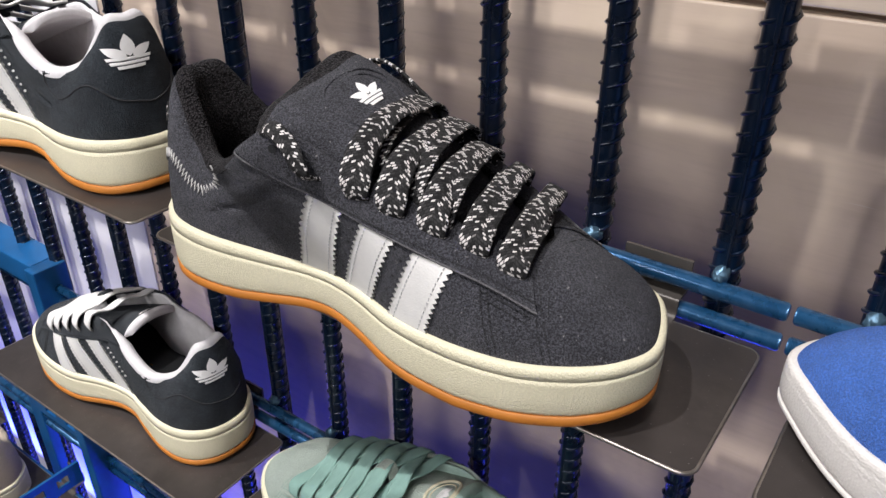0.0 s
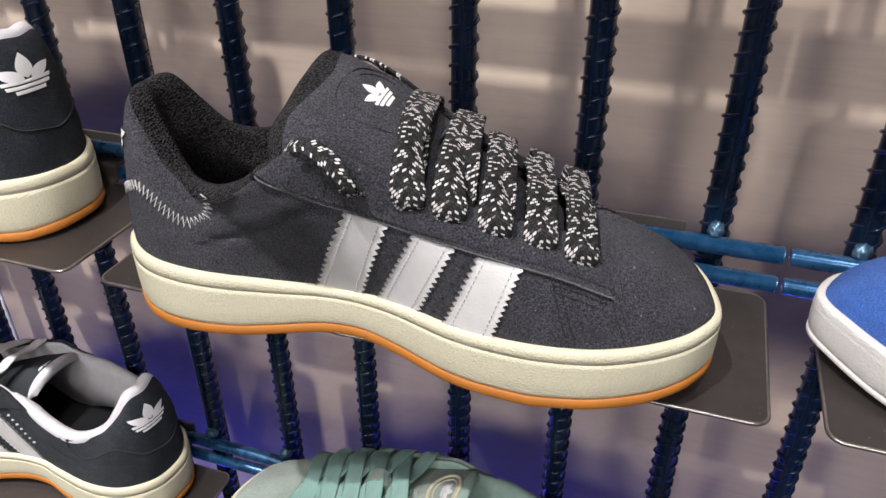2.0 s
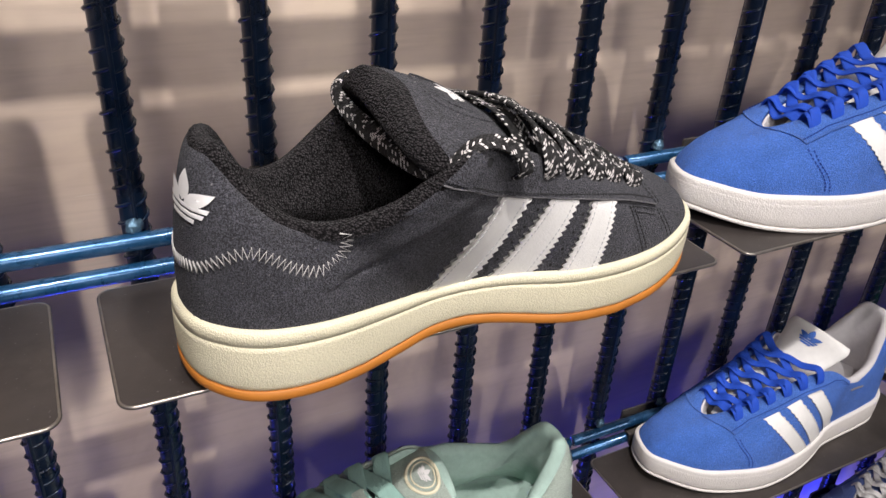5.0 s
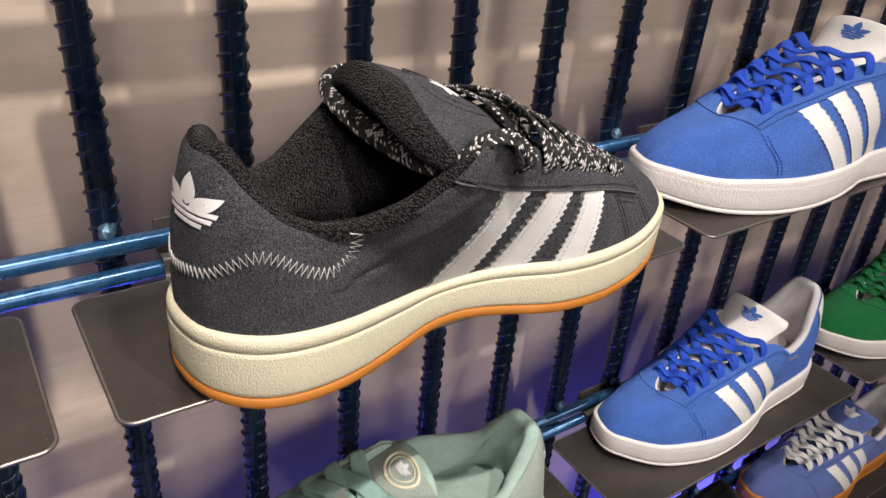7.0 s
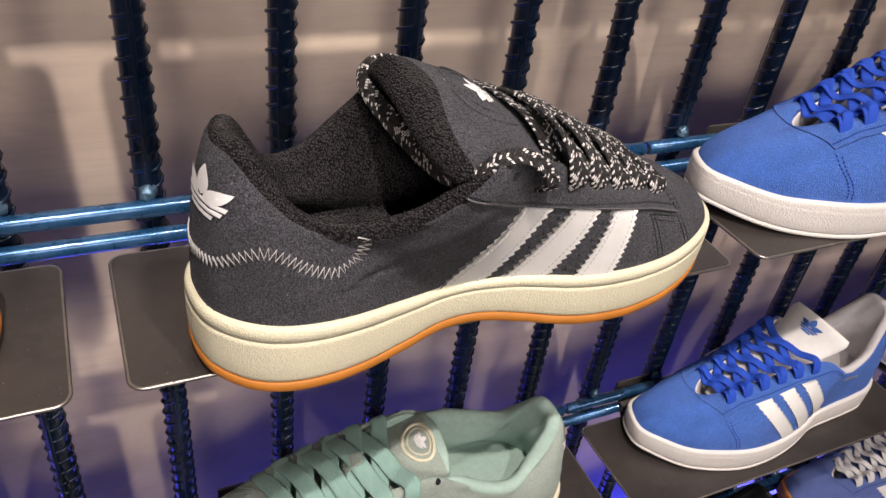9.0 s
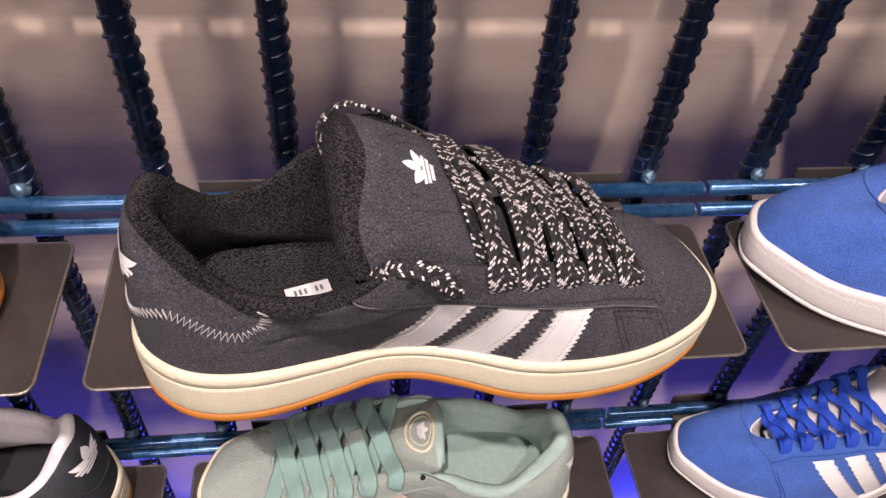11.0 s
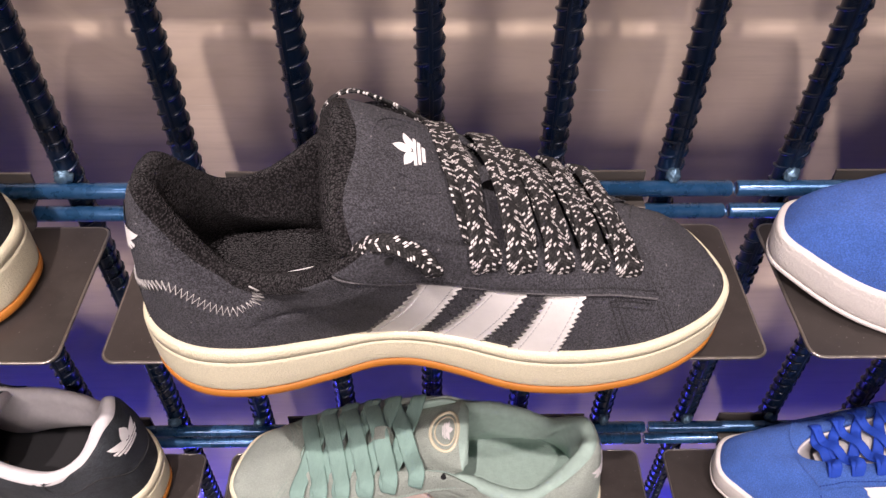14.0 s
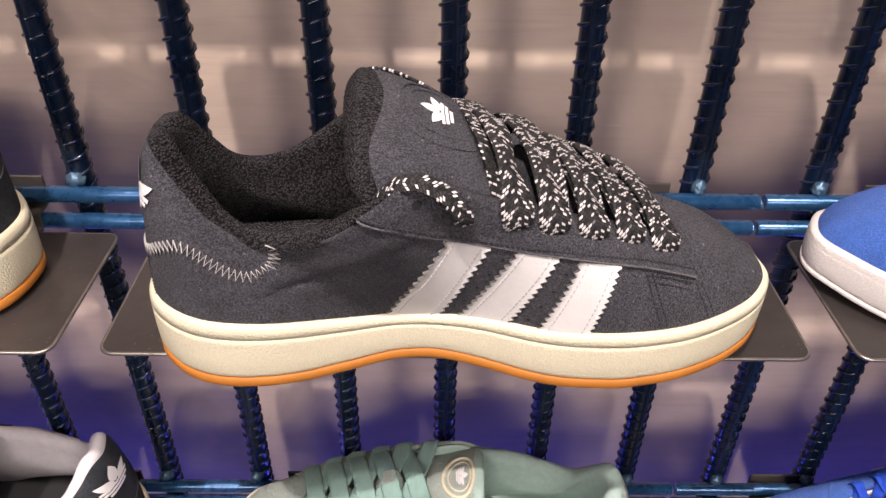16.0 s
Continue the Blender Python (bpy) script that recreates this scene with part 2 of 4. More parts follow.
def part(name, bm, material, parent, label="", smooth=False):
    me = bpy.data.meshes.new(name)
    bmesh.ops.recalc_face_normals(bm, faces=bm.faces)
    bm.to_mesh(me)
    bm.free()
    me.materials.append(material)
    if smooth:
        me.polygons.foreach_set("use_smooth", [True] * len(me.polygons))
    ob = new(name, me)
    if parent is not None:
        ob.parent = parent
    if label:
        tagged(ob, label)
    return ob


def empty(name, m, label, category, group="", kind=""):
    ob = new(name)
    ob.matrix_world = m
    return tagged(ob, label, category, group, kind)


def add_box(bm, x0, x1, y0, y1, z0, z1, bevel=0.0):
    r = bmesh.ops.create_cube(bm, size=1)
    vs = r["verts"]
    for v in vs:
        v.co = Vector((x0 + (v.co.x + 0.5) * (x1 - x0), y0 + (v.co.y + 0.5) * (y1 - y0), z0 + (v.co.z + 0.5) * (z1 - z0)))
    if bevel:
        bmesh.ops.bevel(bm, geom=list({e for v in vs for e in v.link_edges}), offset=bevel, segments=2, affect="EDGES", profile=0.6)


def box(name, x0, x1, y0, y1, z0, z1, material, parent=None, label="", bevel=0.0):
    bm = bmesh.new()
    add_box(bm, x0, x1, y0, y1, z0, z1, bevel)
    return part(name, bm, material, parent, label)


def grid_faces(n, m, close_n=False, close_m=False, base=0):
    """Quads over an n x m grid of vertices."""
    out = []
    for i in range(n if close_n else n - 1):
        for j in range(m if close_m else m - 1):
            a, b = i, (i + 1) % n
            c, d = j, (j + 1) % m
            out.append((base + a * m + c, base + b * m + c, base + b * m + d, base + a * m + d))
    return out


def spline(ctrl, s, closed=False):
    """Catmull-Rom through the rows of ctrl at the parameters s (1 per row)."""
    c = np.asarray(ctrl, dtype=float)
    n = len(c)
    s = np.asarray(s, dtype=float)
    i = np.floor(s).astype(int)
    if not closed:
        i = np.clip(i, 0, n - 2)
    f = (s - i)[..., None]
    take = (lambda k: c[k % n]) if closed else (lambda k: c[np.clip(k, 0, n - 1)])
    p0, p1, p2, p3 = take(i - 1), take(i), take(i + 1), take(i + 2)
    return 0.5 * (2 * p1 + (p2 - p0) * f + (2 * p0 - 5 * p1 + 4 * p2 - p3) * f ** 2 + (3 * p1 - p0 - 3 * p2 + p3) * f ** 3)


def unit(a):
    a = np.asarray(a, dtype=float)
    return a / np.maximum(np.linalg.norm(a, axis=-1, keepdims=True), 1e-9)


def tube(path, radius, sides=8, closed=False):
    """Vertices and faces of a round tube along a path; radius a number or one per point."""
    p = np.asarray(path, dtype=float)
    n = len(p)
    if closed:
        d = unit(np.roll(p, -1, 0) - np.roll(p, 1, 0))
    else:
        d = unit(np.gradient(p, axis=0))
    up = np.array([0.0, 0.0, 1.0]) if abs(d[0][2]) < 0.9 else np.array([0.0, 1.0, 0.0])
    u = unit(np.cross(d, up))
    for k in range(1, n):
        if np.dot(u[k], u[k - 1]) < 0:
            u[k] = -u[k]
    w = np.cross(d, u)
    r = np.broadcast_to(np.asarray(radius, dtype=float), (n,))
    a = np.linspace(0, 2 * np.pi, sides, endpoint=False)
    v = p[:, None] + r[:, None, None] * (np.cos(a)[None, :, None] * u[:, None] + np.sin(a)[None, :, None] * w[:, None])
    faces = grid_faces(n, sides, closed, True)
    if not closed:
        faces += [tuple(range(sides - 1, -1, -1)), tuple((n - 1) * sides + k for k in range(sides))]
    return v.reshape(-1, 3), faces


def merge(pieces):
    """Joins (verts, faces) pairs into one pair."""
    vs, fs, base = [], [], 0
    for v, f in pieces:
        vs.append(np.asarray(v))
        fs += [tuple(k + base for k in q) for q in f]
        base += len(v)
    return np.concatenate(vs), fs


# ---- structure: shop shell and display wall ----
wall = tagged(box("wall_north", -2.6, 2.8, 0.250, 0.34, 0.0, 2.75, M_WALL), "smooth brown-grey board wall behind the steel grid", "wall", kind="structure")
for x0, x1, z0, z1, m in ((-0.410, 2.79, 0.02, 1.4355, M_WALL), (-0.410, 2.79, 1.4395, 2.74, M_WALLUP), (-2.59, -0.413, 0.02, 2.74, M_WHITEWALL)):
    box("board", x0, x1, 0.240, 0.249, z0, z1, m, wall, bevel=0.0015)
tagged(box("wall_south", -2.6, 2.8, -3.3, -3.2, 0.0, 2.75, M_SHOP), "plain pale shop wall", "wall", kind="structure")
tagged(box("wall_west", -2.7, -2.6, -3.3, 0.34, 0.0, 2.75, M_SHOP), "plain pale shop wall", "wall", kind="structure")
tagged(box("wall_east", 2.8, 2.9, -3.3, 0.34, 0.0, 2.75, M_SHOP), "plain pale shop wall", "wall", kind="structure")
tagged(box("floor", -2.7, 2.9, -3.3, 0.34, -0.1, 0.0, M_FLOOR), "grey shop floor", "floor", kind="structure")
tagged(box("ceiling", -2.7, 2.9, -3.3, 0.34, 2.75, 2.85, M_CEIL), "grey shop ceiling", "ceiling", kind="structure")

ROW = {"a": 1.300, "b": 1.027, "c": 0.754, "d": 0.481, "z": 1.573}
RAIL_Y, BAR_Y = 0.1120, 0.1250
BAR_X0, BAR_STEP = -0.0485, 0.0738


def rebar_parts():
    """A deformed reinforcing bar: a round core, a long rib for front and back, and slanted cross ribs on both sides."""
    h0, h1, r = 0.0, 1.75, 0.0072
    a = np.linspace(0, 2 * np.pi, 14, endpoint=False)
    zs = np.array([h0, h1])
    v = np.array([[r * np.cos(t), r * np.sin(t), z] for z in zs for t in a])
    core = (v, grid_faces(2, 14, False, True))
    w = 0.0013
    prof = [(r - 0.0006, -w), (r + 0.0013, -w * 0.6), (r + 0.0013, w * 0.6), (r - 0.0006, w)]
    rib = (np.array([[q, -p, z] for z in zs for p, q in prof]), grid_faces(2, 4))
    pitch, pieces = 0.0105, []
    for side in (0, 1):
        for k in range(int((h1 - 0.45) / pitch)):
            z0 = 0.45 + k * pitch + side * pitch * 0.5
            ts = np.linspace(0.10, math.pi - 0.10, 7)
            rise = np.sin((ts - 0.10) / (math.pi - 0.2) * math.pi) ** 0.5 * 0.0013
            rr, aa = r + rise - 0.0007, ts - math.pi / 2 + side * math.pi
            path = np.stack([rr * np.cos(aa), rr * np.sin(aa), z0 + (ts / math.pi - 0.5) * 0.0085], 1)
            pieces.append(tube(path, 0.0011, 5))
    return core, rib, merge(pieces)


def shared(name, key, pair, material, parent, m, smooth=True):
    """One more object on a mesh that is made only once."""
    if key not in SHARED:
        ob = mesh_ob(name, pair[0], pair[1], material, None, smooth=smooth)
        SHARED[key] = ob.data
    else:
        ob = new(name, SHARED[key])
    ob.parent = parent
    ob.matrix_local = m
    return ob


SHARED = {}
CORE, RIB, CROSS = rebar_parts()
bm = bmesh.new()
bmesh.ops.create_icosphere(bm, subdivisions=3, radius=1)
for v in bm.verts:
    q = 1 + 0.35 * noise.noise(v.co * 2.3)
    v.co = Vector((v.co.x * 0.0056 * q, v.co.y * 0.0042 * q, v.co.z * 0.0050 * q))
bm.verts.index_update()
BEAD = (np.array([v.co[:] for v in bm.verts]), [tuple(v.index for v in f.verts) for f in bm.faces])
bm.free()


def rod(x0, x1, z, parent):
    pts = [(x0, RAIL_Y, z), (x0 + 0.0012, RAIL_Y, z), (x1 - 0.0012, RAIL_Y, z), (x1, RAIL_Y, z)]
    v, f = tube(pts, [0.0040, 0.0050, 0.0050, 0.0040], 16)
    return mesh_ob("rail", v, f, M_RAIL, parent, "blue lacquered round rod")


JOINTS = [-1.24, -0.435, 0.3585, 1.152]
for j0, j1 in zip(JOINTS, JOINTS[1:]):
    grid = empty("display_grid", Matrix(), "welded display grid of dark blue ribbed bars and rods", "display grid", "grids along the wall")
    for row, z in ROW.items():
        for zz in (z + 0.0205, z + 0.0020):
            rod(j0 + 0.0015, j1 - 0.0015, zz, grid)
    for k in range(-16, 17):
        x = BAR_X0 + BAR_STEP * k
        if not j0 < x < j1:
            continue
        bar = shared("steel_bar", "core", CORE, M_BAR, grid, pose(x, BAR_Y, 0, 0, 0, (k * 77) % 50 - 25))
        shared("long_rib", "rib", RIB, M_BAR, bar, Matrix())
        shared("long_rib", "rib", RIB, M_BAR, bar, pose(0, 0, 0, 0, 0, 180))
        shared("cross_ribs", "cross", CROSS, M_BAR, bar, Matrix())
        for row, z in ROW.items():
            shared("weld_bead", "bead", BEAD, M_WELD, grid, pose(x + 0.001 * math.sin(k * 5.1), RAIL_Y + 0.0045, z + 0.0275, 0, 0, (k * 53) % 90))


def slotted(name, parent, x0, x1, y, z0, z1, along_y=False):
    """A flat steel strip with two long slots."""
    bm = bmesh.new()
    n, e = 2, (z1 - z0) * 0.3
    cuts = np.linspace(x0, x1, 2 * n + 2)
    pieces = [(x0, x1, z0, z0 + e), (x0, x1, z1 - e, z1)] + [(cuts[2 * k], cuts[2 * k + 1], z0 + e, z1 - e) for k in range(n + 1)]
    for a, b_, c, d in pieces:
        if along_y:
            add_box(bm, y - 0.002, y + 0.002, a, b_, c, d)
        else:
            add_box(bm, a, b_, y - 0.002, y + 0.002, c, d)
    return part(name, bm, M_FRAME, parent)


frame_thing = empty("support_frame", pose(0, 0, 0), "blue painted steel frame with slotted brackets at the grid's end", "frame")
box("post", -0.425, -0.405, 0.088, 0.128, 0.0, 1.078, M_FRAME, frame_thing, bevel=0.002)
box("beam", -0.80, -0.426, 0.095, 0.135, 1.048, 1.078, M_FRAME, frame_thing, bevel=0.002)
box("post", -0.590, -0.560, 0.106, 0.126, 0.0, 0.860, M_FRAME, frame_thing, bevel=0.002)
box("beam", -0.90, -0.426, 0.055, 0.095, 0.630, 0.664, M_FRAME, frame_thing, bevel=0.002)
slotted("bracket", frame_thing, -0.555, -0.430, 0.104, 0.790, 0.822)
slotted("bracket", frame_thing, 0.000, 0.086, -0.440, 0.735, 0.770, True)


# ---- shelves ----
SHELF_W, SHELF_D = 0.351, 0.1015


def shelf_thing(x, z):
    """A thin folded steel shelf with a hook plate behind, that hangs over the two rails."""
    th = empty("metal_shelf", pose(x, 0, z), "dark waxed steel shelf plate hooked over the blue rails", "shelf", "shelves of the display grid")
    t, r = 0.0018, 0.007
    pts = []
    for cx, cy, a0 in ((SHELF_W - r, r, -90), (SHELF_W - r, SHELF_D - r, 0), (r, SHELF_D - r, 90), (r, r, 180)):
        for k in range(7):
            a = radians(a0 + 90 * k / 6)
            pts.append((cx + r * math.cos(a), cy + r * math.sin(a)))
    bm = bmesh.new()
    vs = [bm.verts.new((px, py, 0)) for px, py in pts]
    face = bm.faces.new(vs)
    ex = bmesh.ops.extrude_face_region(bm, geom=[face])
    for g in ex["geom"]:
        if isinstance(g, bmesh.types.BMVert):
            g.co.z -= t
    part("plate", bm, M_SHELF, th)
    n = len(pts)
    c = np.array([SHELF_W / 2, SHELF_D / 2])
    path = np.array([(*(np.array(p) + unit(np.array(p) - c) * 0.0002), -t / 2) for p in pts])
    v, f = tube(path, 0.00105, 6, True)
    mesh_ob("edge", v, f, M_EDGE, th, "bright worn steel edge")
    prof = np.array([(SHELF_D - 0.004, -0.0002), (0.1030, 0.0010), (0.1048, 0.0035), (0.1050, 0.0080), (0.1062, 0.0108), (0.1120, 0.0112), (0.1182, 0.0116),
                     (0.1196, 0.0140), (0.1198, 0.0200), (0.1198, 0.0275)])
    prof = spline(prof, np.linspace(0, 9, 37))
    d = unit(np.gradient(prof, axis=0))
    nrm = np.stack([-d[:, 1], d[:, 0]], 1)
    for x0, x1 in ((0.048, 0.086), (0.267, 0.305)):
        loop = np.concatenate([prof, (prof - nrm * 0.0018)[::-1]])
        v = np.array([(xx, p, q) for xx in (x0, x1) for p, q in loop])
        m = len(loop)
        f = grid_faces(2, m, False, True)
        h = len(prof)
        for base in (0, m):
            f += [(base + k, base + k + 1, base + m - 2 - k, base + m - 1 - k) for k in range(h - 1)]
        hk = mesh_ob("hook_plate", v, f, M_HOOK, th, "grey-brown bent steel hook plate")
        hk.data.polygons.foreach_set("use_smooth", [False] * len(hk.data.polygons))
    return th


PLACES = [(c, r) for r in ("a", "b", "z") for c in range(-1, 4)] + [(1, "c"), (2, "c"), (2, "d"), (3, "d")]
first = None
for col, row in PLACES:
    if first is None:
        first = shelf_thing(0.375 * col, ROW[row])
    else:
        copy_thing(first, pose(0.375 * col, 0, ROW[row]))
copy_thing(first, pose(-0.800, -0.012, 0.666))


# ---- shoes ----
class Last:
    """The outer surface of a shoe, lofted between the line where it meets the sole and the rim of its opening (millimetres; heel at 0, toe along x)."""

    def __init__(self, near, far):
        near, far = np.array(near, float), np.array(far, float)
        left = far[1:-1][::-1].copy()
        left[:, 1] *= -1
        left[:, 4] *= -1
        self.c = np.concatenate([near, left])
        self.n = len(self.c)
        self.half = len(near) - 1
        S, V = np.meshgrid(np.linspace(0, self.n, 420, endpoint=False), np.linspace(0.001, 0.999, 60), indexing="ij")
        self.gs, self.gv = S, V
        self.g = self.at(S, V)

    def row(self, s):
        return spline(self.c, s, True)

    def at(self, s, v):
        c = self.row(np.asarray(s, float))
        v = np.asarray(v, float)
        th = v * np.pi / 2
        e = c[..., 6]
        w = np.clip(1 - np.clip(np.sin(th), 0, 1) ** e, 0, 1) ** (1 / e)
        x = c[..., 3] + (c[..., 0] - c[..., 3]) * w
        y = c[..., 4] + (c[..., 1] - c[..., 4]) * w + np.sign(c[..., 1]) * c[..., 7] * np.sin(2 * th)
        z = c[..., 2] + (c[..., 5] - c[..., 2]) * np.sin(th)
        return np.stack([x, y, z], -1)

    def normal(self, s, v):
        h = 1e-3
        v = np.clip(v, 0.02, 0.97)
        a = self.at(s + h, v) - self.at(s - h, v)
        b = self.at(s, v + h) - self.at(s, v - h)
        n = unit(np.cross(a, b))
        c = self.at(s, v) - np.array([130.0, 0, 40])
        flip = np.sign(n[..., 1] * c[..., 1] + 0.3 * n[..., 2] * c[..., 2] + 0.1 * n[..., 0] * c[..., 0])[..., None]
        return n * np.where(flip == 0, 1, flip)

    def find(self, pts, dims=(0, 2), side=-1):
        """Parameters of the surface points whose coordinates dims are pts, on the near (-1) or far (1) side."""
        pts = np.asarray(pts, float)
        flat = pts.reshape(-1, 2)
        ok = np.ones(self.g.shape[:2], bool)
        if dims == (0, 2):
            ok = (self.g[..., 1] * side) > 0
        if dims == (1, 2):
            ok = self.g[..., 0] < 60
        gp, gs, gv = self.g[ok][:, list(dims)], self.gs[ok], self.gv[ok]
        best = np.array([np.argmin(((gp - q) ** 2).sum(1)) for q in flat])
        s, v = gs[best].copy(), gv[best].copy()
        for _ in range(6):
            f = self.at(s, v)[:, list(dims)] - flat
            h = 1e-3
            js = (self.at(s + h, v) - self.at(s - h, v))[:, list(dims)] / (2 * h)
            jv = (self.at(s, v + h) - self.at(s, v - h))[:, list(dims)] / (2 * h)
            det = js[:, 0] * jv[:, 1] - js[:, 1] * jv[:, 0]
            det = np.where(np.abs(det) < 1e-6, 1e9, det)
            ds = (f[:, 0] * jv[:, 1] - f[:, 1] * jv[:, 0]) / det
            dv = (js[:, 0] * f[:, 1] - js[:, 1] * f[:, 0]) / det
            s = s - np.clip(ds, -0.2, 0.2)
            v = np.clip(v - np.clip(dv, -0.1, 0.1), 0.0, 0.999)
        return s.reshape(pts.shape[:-1]), v.reshape(pts.shape[:-1])

    def at_z(self, s, z):
        """Parameters for heights z above the ground at the places s of the outline."""
        c = self.row(np.asarray(s, float))
        q = np.clip((np.asarray(z, float) - c[..., 2]) / (c[..., 5] - c[..., 2]), 0.0, 0.9999)
        return np.asarray(s, float), np.arcsin(q) / (np.pi / 2)

    def over(self, s, v, off):
        return self.at(s, v) + self.normal(s, v) * np.asarray(off, float)[..., None]

    def lift(self, pts, off, dims=(0, 2), side=-1):
        s, v = self.find(pts, dims, side)
        return self.at(s, v) + self.normal(s, v) * np.asarray(off)[..., None]


MM = 0.001


def patch(last, grid, thick, dims=(0, 2), side=-1, drop=0.6):
    """A sheet of material laid on the surface over a grid of side-view points, its rim turned down."""
    g = np.asarray(grid, float)
    n, m = g.shape[:2]
    off = np.full((n, m), thick)
    off[0], off[-1], off[:, 0], off[:, -1] = (thick,) * 4
    top = last.lift(g, off, dims, side)
    low = last.lift(g, np.full((n, m), -drop), dims, side)
    v = np.concatenate([top.reshape(-1, 3), low.reshape(-1, 3)])
    f = grid_faces(n, m)
    b = n * m
    ring = [(i, 0) for i in range(n)] + [(n - 1, j) for j in range(1, m)] + [(i, m - 1) for i in range(n - 2, -1, -1)] + [(0, j) for j in range(m - 2, 0, -1)]
    ids = [i * m + j for i, j in ring]
    f += [(p, q, q + b, p + b) for p, q in zip(ids, ids[1:] + ids[:1])]
    return v * MM, f


def leaf(cx, cy, ang, length, width, n=9):
    """A pointed leaf outline from its foot (cx, cy)."""
    t = np.linspace(0, 1, n)
    w = width * np.sin(np.pi * t ** 0.8) ** 0.9 / 2
    pts = [(length * a, b) for a, b in zip(t, w)] + [(length * a, -b) for a, b in list(zip(t, w))[-2:0:-1]]
    c, s = math.cos(ang), math.sin(ang)
    return [(cx + x * c - y * s, cy + x * s + y * c) for x, y in pts]


def emblem(size):
    """Outlines of a plain emblem: three leaves over three bars, about size wide."""
    k = size / 2
    out = [leaf(0, 0.0, radians(90), 1.05 * k, 0.54 * k), leaf(-0.10 * k, -0.01 * k, radians(153), 0.98 * k, 0.46 * k), leaf(0.10 * k, -0.01 * k, radians(27), 0.98 * k, 0.46 * k)]
    for yy, ww in ((-0.11, 0.86), (-0.31, 0.74), (-0.51, 0.50)):
        out.append([(x * ww * k, yy * k + 0.075 * k * q) for x, q in ((-1, 1), (-0.5, 1), (0, 1), (0.5, 1), (1, 1), (0.93, -1), (0.5, -1), (0, -1), (-0.5, -1), (-0.93, -1))])
    return out


def stitches(last, line, pitch=2.2, length=1.45, rad=0.42, off=0.3, dims=(0, 2), side=-1):
    """A row of short thread stitches along a side-view line."""
    line = np.asarray(line, float)
    seg = np.linalg.norm(np.diff(line, axis=0), axis=1)
    tot = np.concatenate([[0], np.cumsum(seg)])
    n = max(2, int(tot[-1] / pitch))
    pieces = []
    for k in range(n):
        d = np.array([k * pitch, k * pitch + length])
        p = np.stack([np.interp(d, tot, line[:, 0]), np.interp(d, tot, line[:, 1])], 1)
        q = last.lift(p, np.full(2, off), dims, side)
        pieces.append(tube(q, rad, 5))
    v, f = merge(pieces)
    return v * MM, f


def cord(last, line, rad, off, dims=(0, 2), side=-1, n=60):
    line = spline(np.asarray(line, float), np.linspace(0, len(line) - 1, n))
    p = last.lift(line, np.full(n, off), dims, side)
    v, f = tube(p, rad, 6)
    return v * MM, f


def ribbon(path, face, width, thick, n=40):
    """A flat lace along the control points path (mm); face: the direction its flat side looks to, one per point or one for all.
    Returns verts, faces and uv in metres."""
    path = np.asarray(path, float)
    s = np.linspace(0, len(path) - 1, n)
    p = spline(path, s)
    face = np.asarray(face, float)
    if face.ndim == 1:
        face = np.tile(face, (len(path), 1))
    nf = unit(spline(face, s))
    d = unit(np.gradient(p, axis=0))
    nf = unit(nf - d * (nf * d).sum(1, keepdims=True))
    w = np.cross(d, nf)
    width = np.interp(s, np.arange(len(path)), np.broadcast_to(width, (len(path),)))
    a = np.linspace(0, 2 * np.pi, 12, endpoint=False)
    ca, sa = np.sign(np.cos(a)) * np.abs(np.cos(a)) ** 0.7, np.sign(np.sin(a)) * np.abs(np.sin(a)) ** 0.7
    v = p[:, None] + ca[None, :, None] * w[:, None] * width[:, None, None] / 2 + sa[None, :, None] * nf[:, None] * thick / 2
    run = np.concatenate([[0], np.cumsum(np.linalg.norm(np.diff(p, axis=0), axis=1))])
    uv = np.stack([np.repeat(run, 12), (ca[None, :] * width[:, None] / 2).ravel()], 1)
    f = grid_faces(n, 12, False, True) + [tuple(range(11, -1, -1)), tuple((n - 1) * 12 + k for k in range(12))]
    return v.reshape(-1, 3) * MM, f, uv * MM


def narrow_rows(rows):
    """The same outline with the laces drawn close, so that the facings stand nearer to each other."""
    out = np.array(rows, float)
    for k, (y, z) in {5: (-40, 86), 6: (-36.5, 99), 7: (-34, 108), 8: (-32, 103), 9: (-29, 95), 10: (-25, 86), 11: (-20, 77), 12: (-12, 71)}.items():
        out[k, 4], out[k, 5] = y, z
        out[k, 7] = min(out[k, 7], 2.0)
    return out


def side_rows(rows, far=False, rim_drop=0.0, rim_in=1.0, splayed=True):
    """A copy of the half outline with a lower and narrower rim from the eyelets on."""
    out = np.array(rows, float)
    for k in range(6, len(out)):
        out[k, 5] -= rim_drop * (1.0 if k < 12 else 0.4)
        out[k, 4] *= rim_in
    if far:
        out[1, [0, 1, 4]] = 3, -15, -12
        out[2, [0, 1, 4]] = 20, -33, -22
        out[3, [0, 1, 4, 5]] = 47, -39, -30, 80
        out[4, [4, 5]] = -40, 77
        if splayed:
            out[5, [4, 5]] = -49, 90
            out[6, [4, 5]] = -50, 105
        out[-3, [0, 2]] = 256, 37
        out[-2, [0, 1, 2]] = 277, -24, 40
    return out


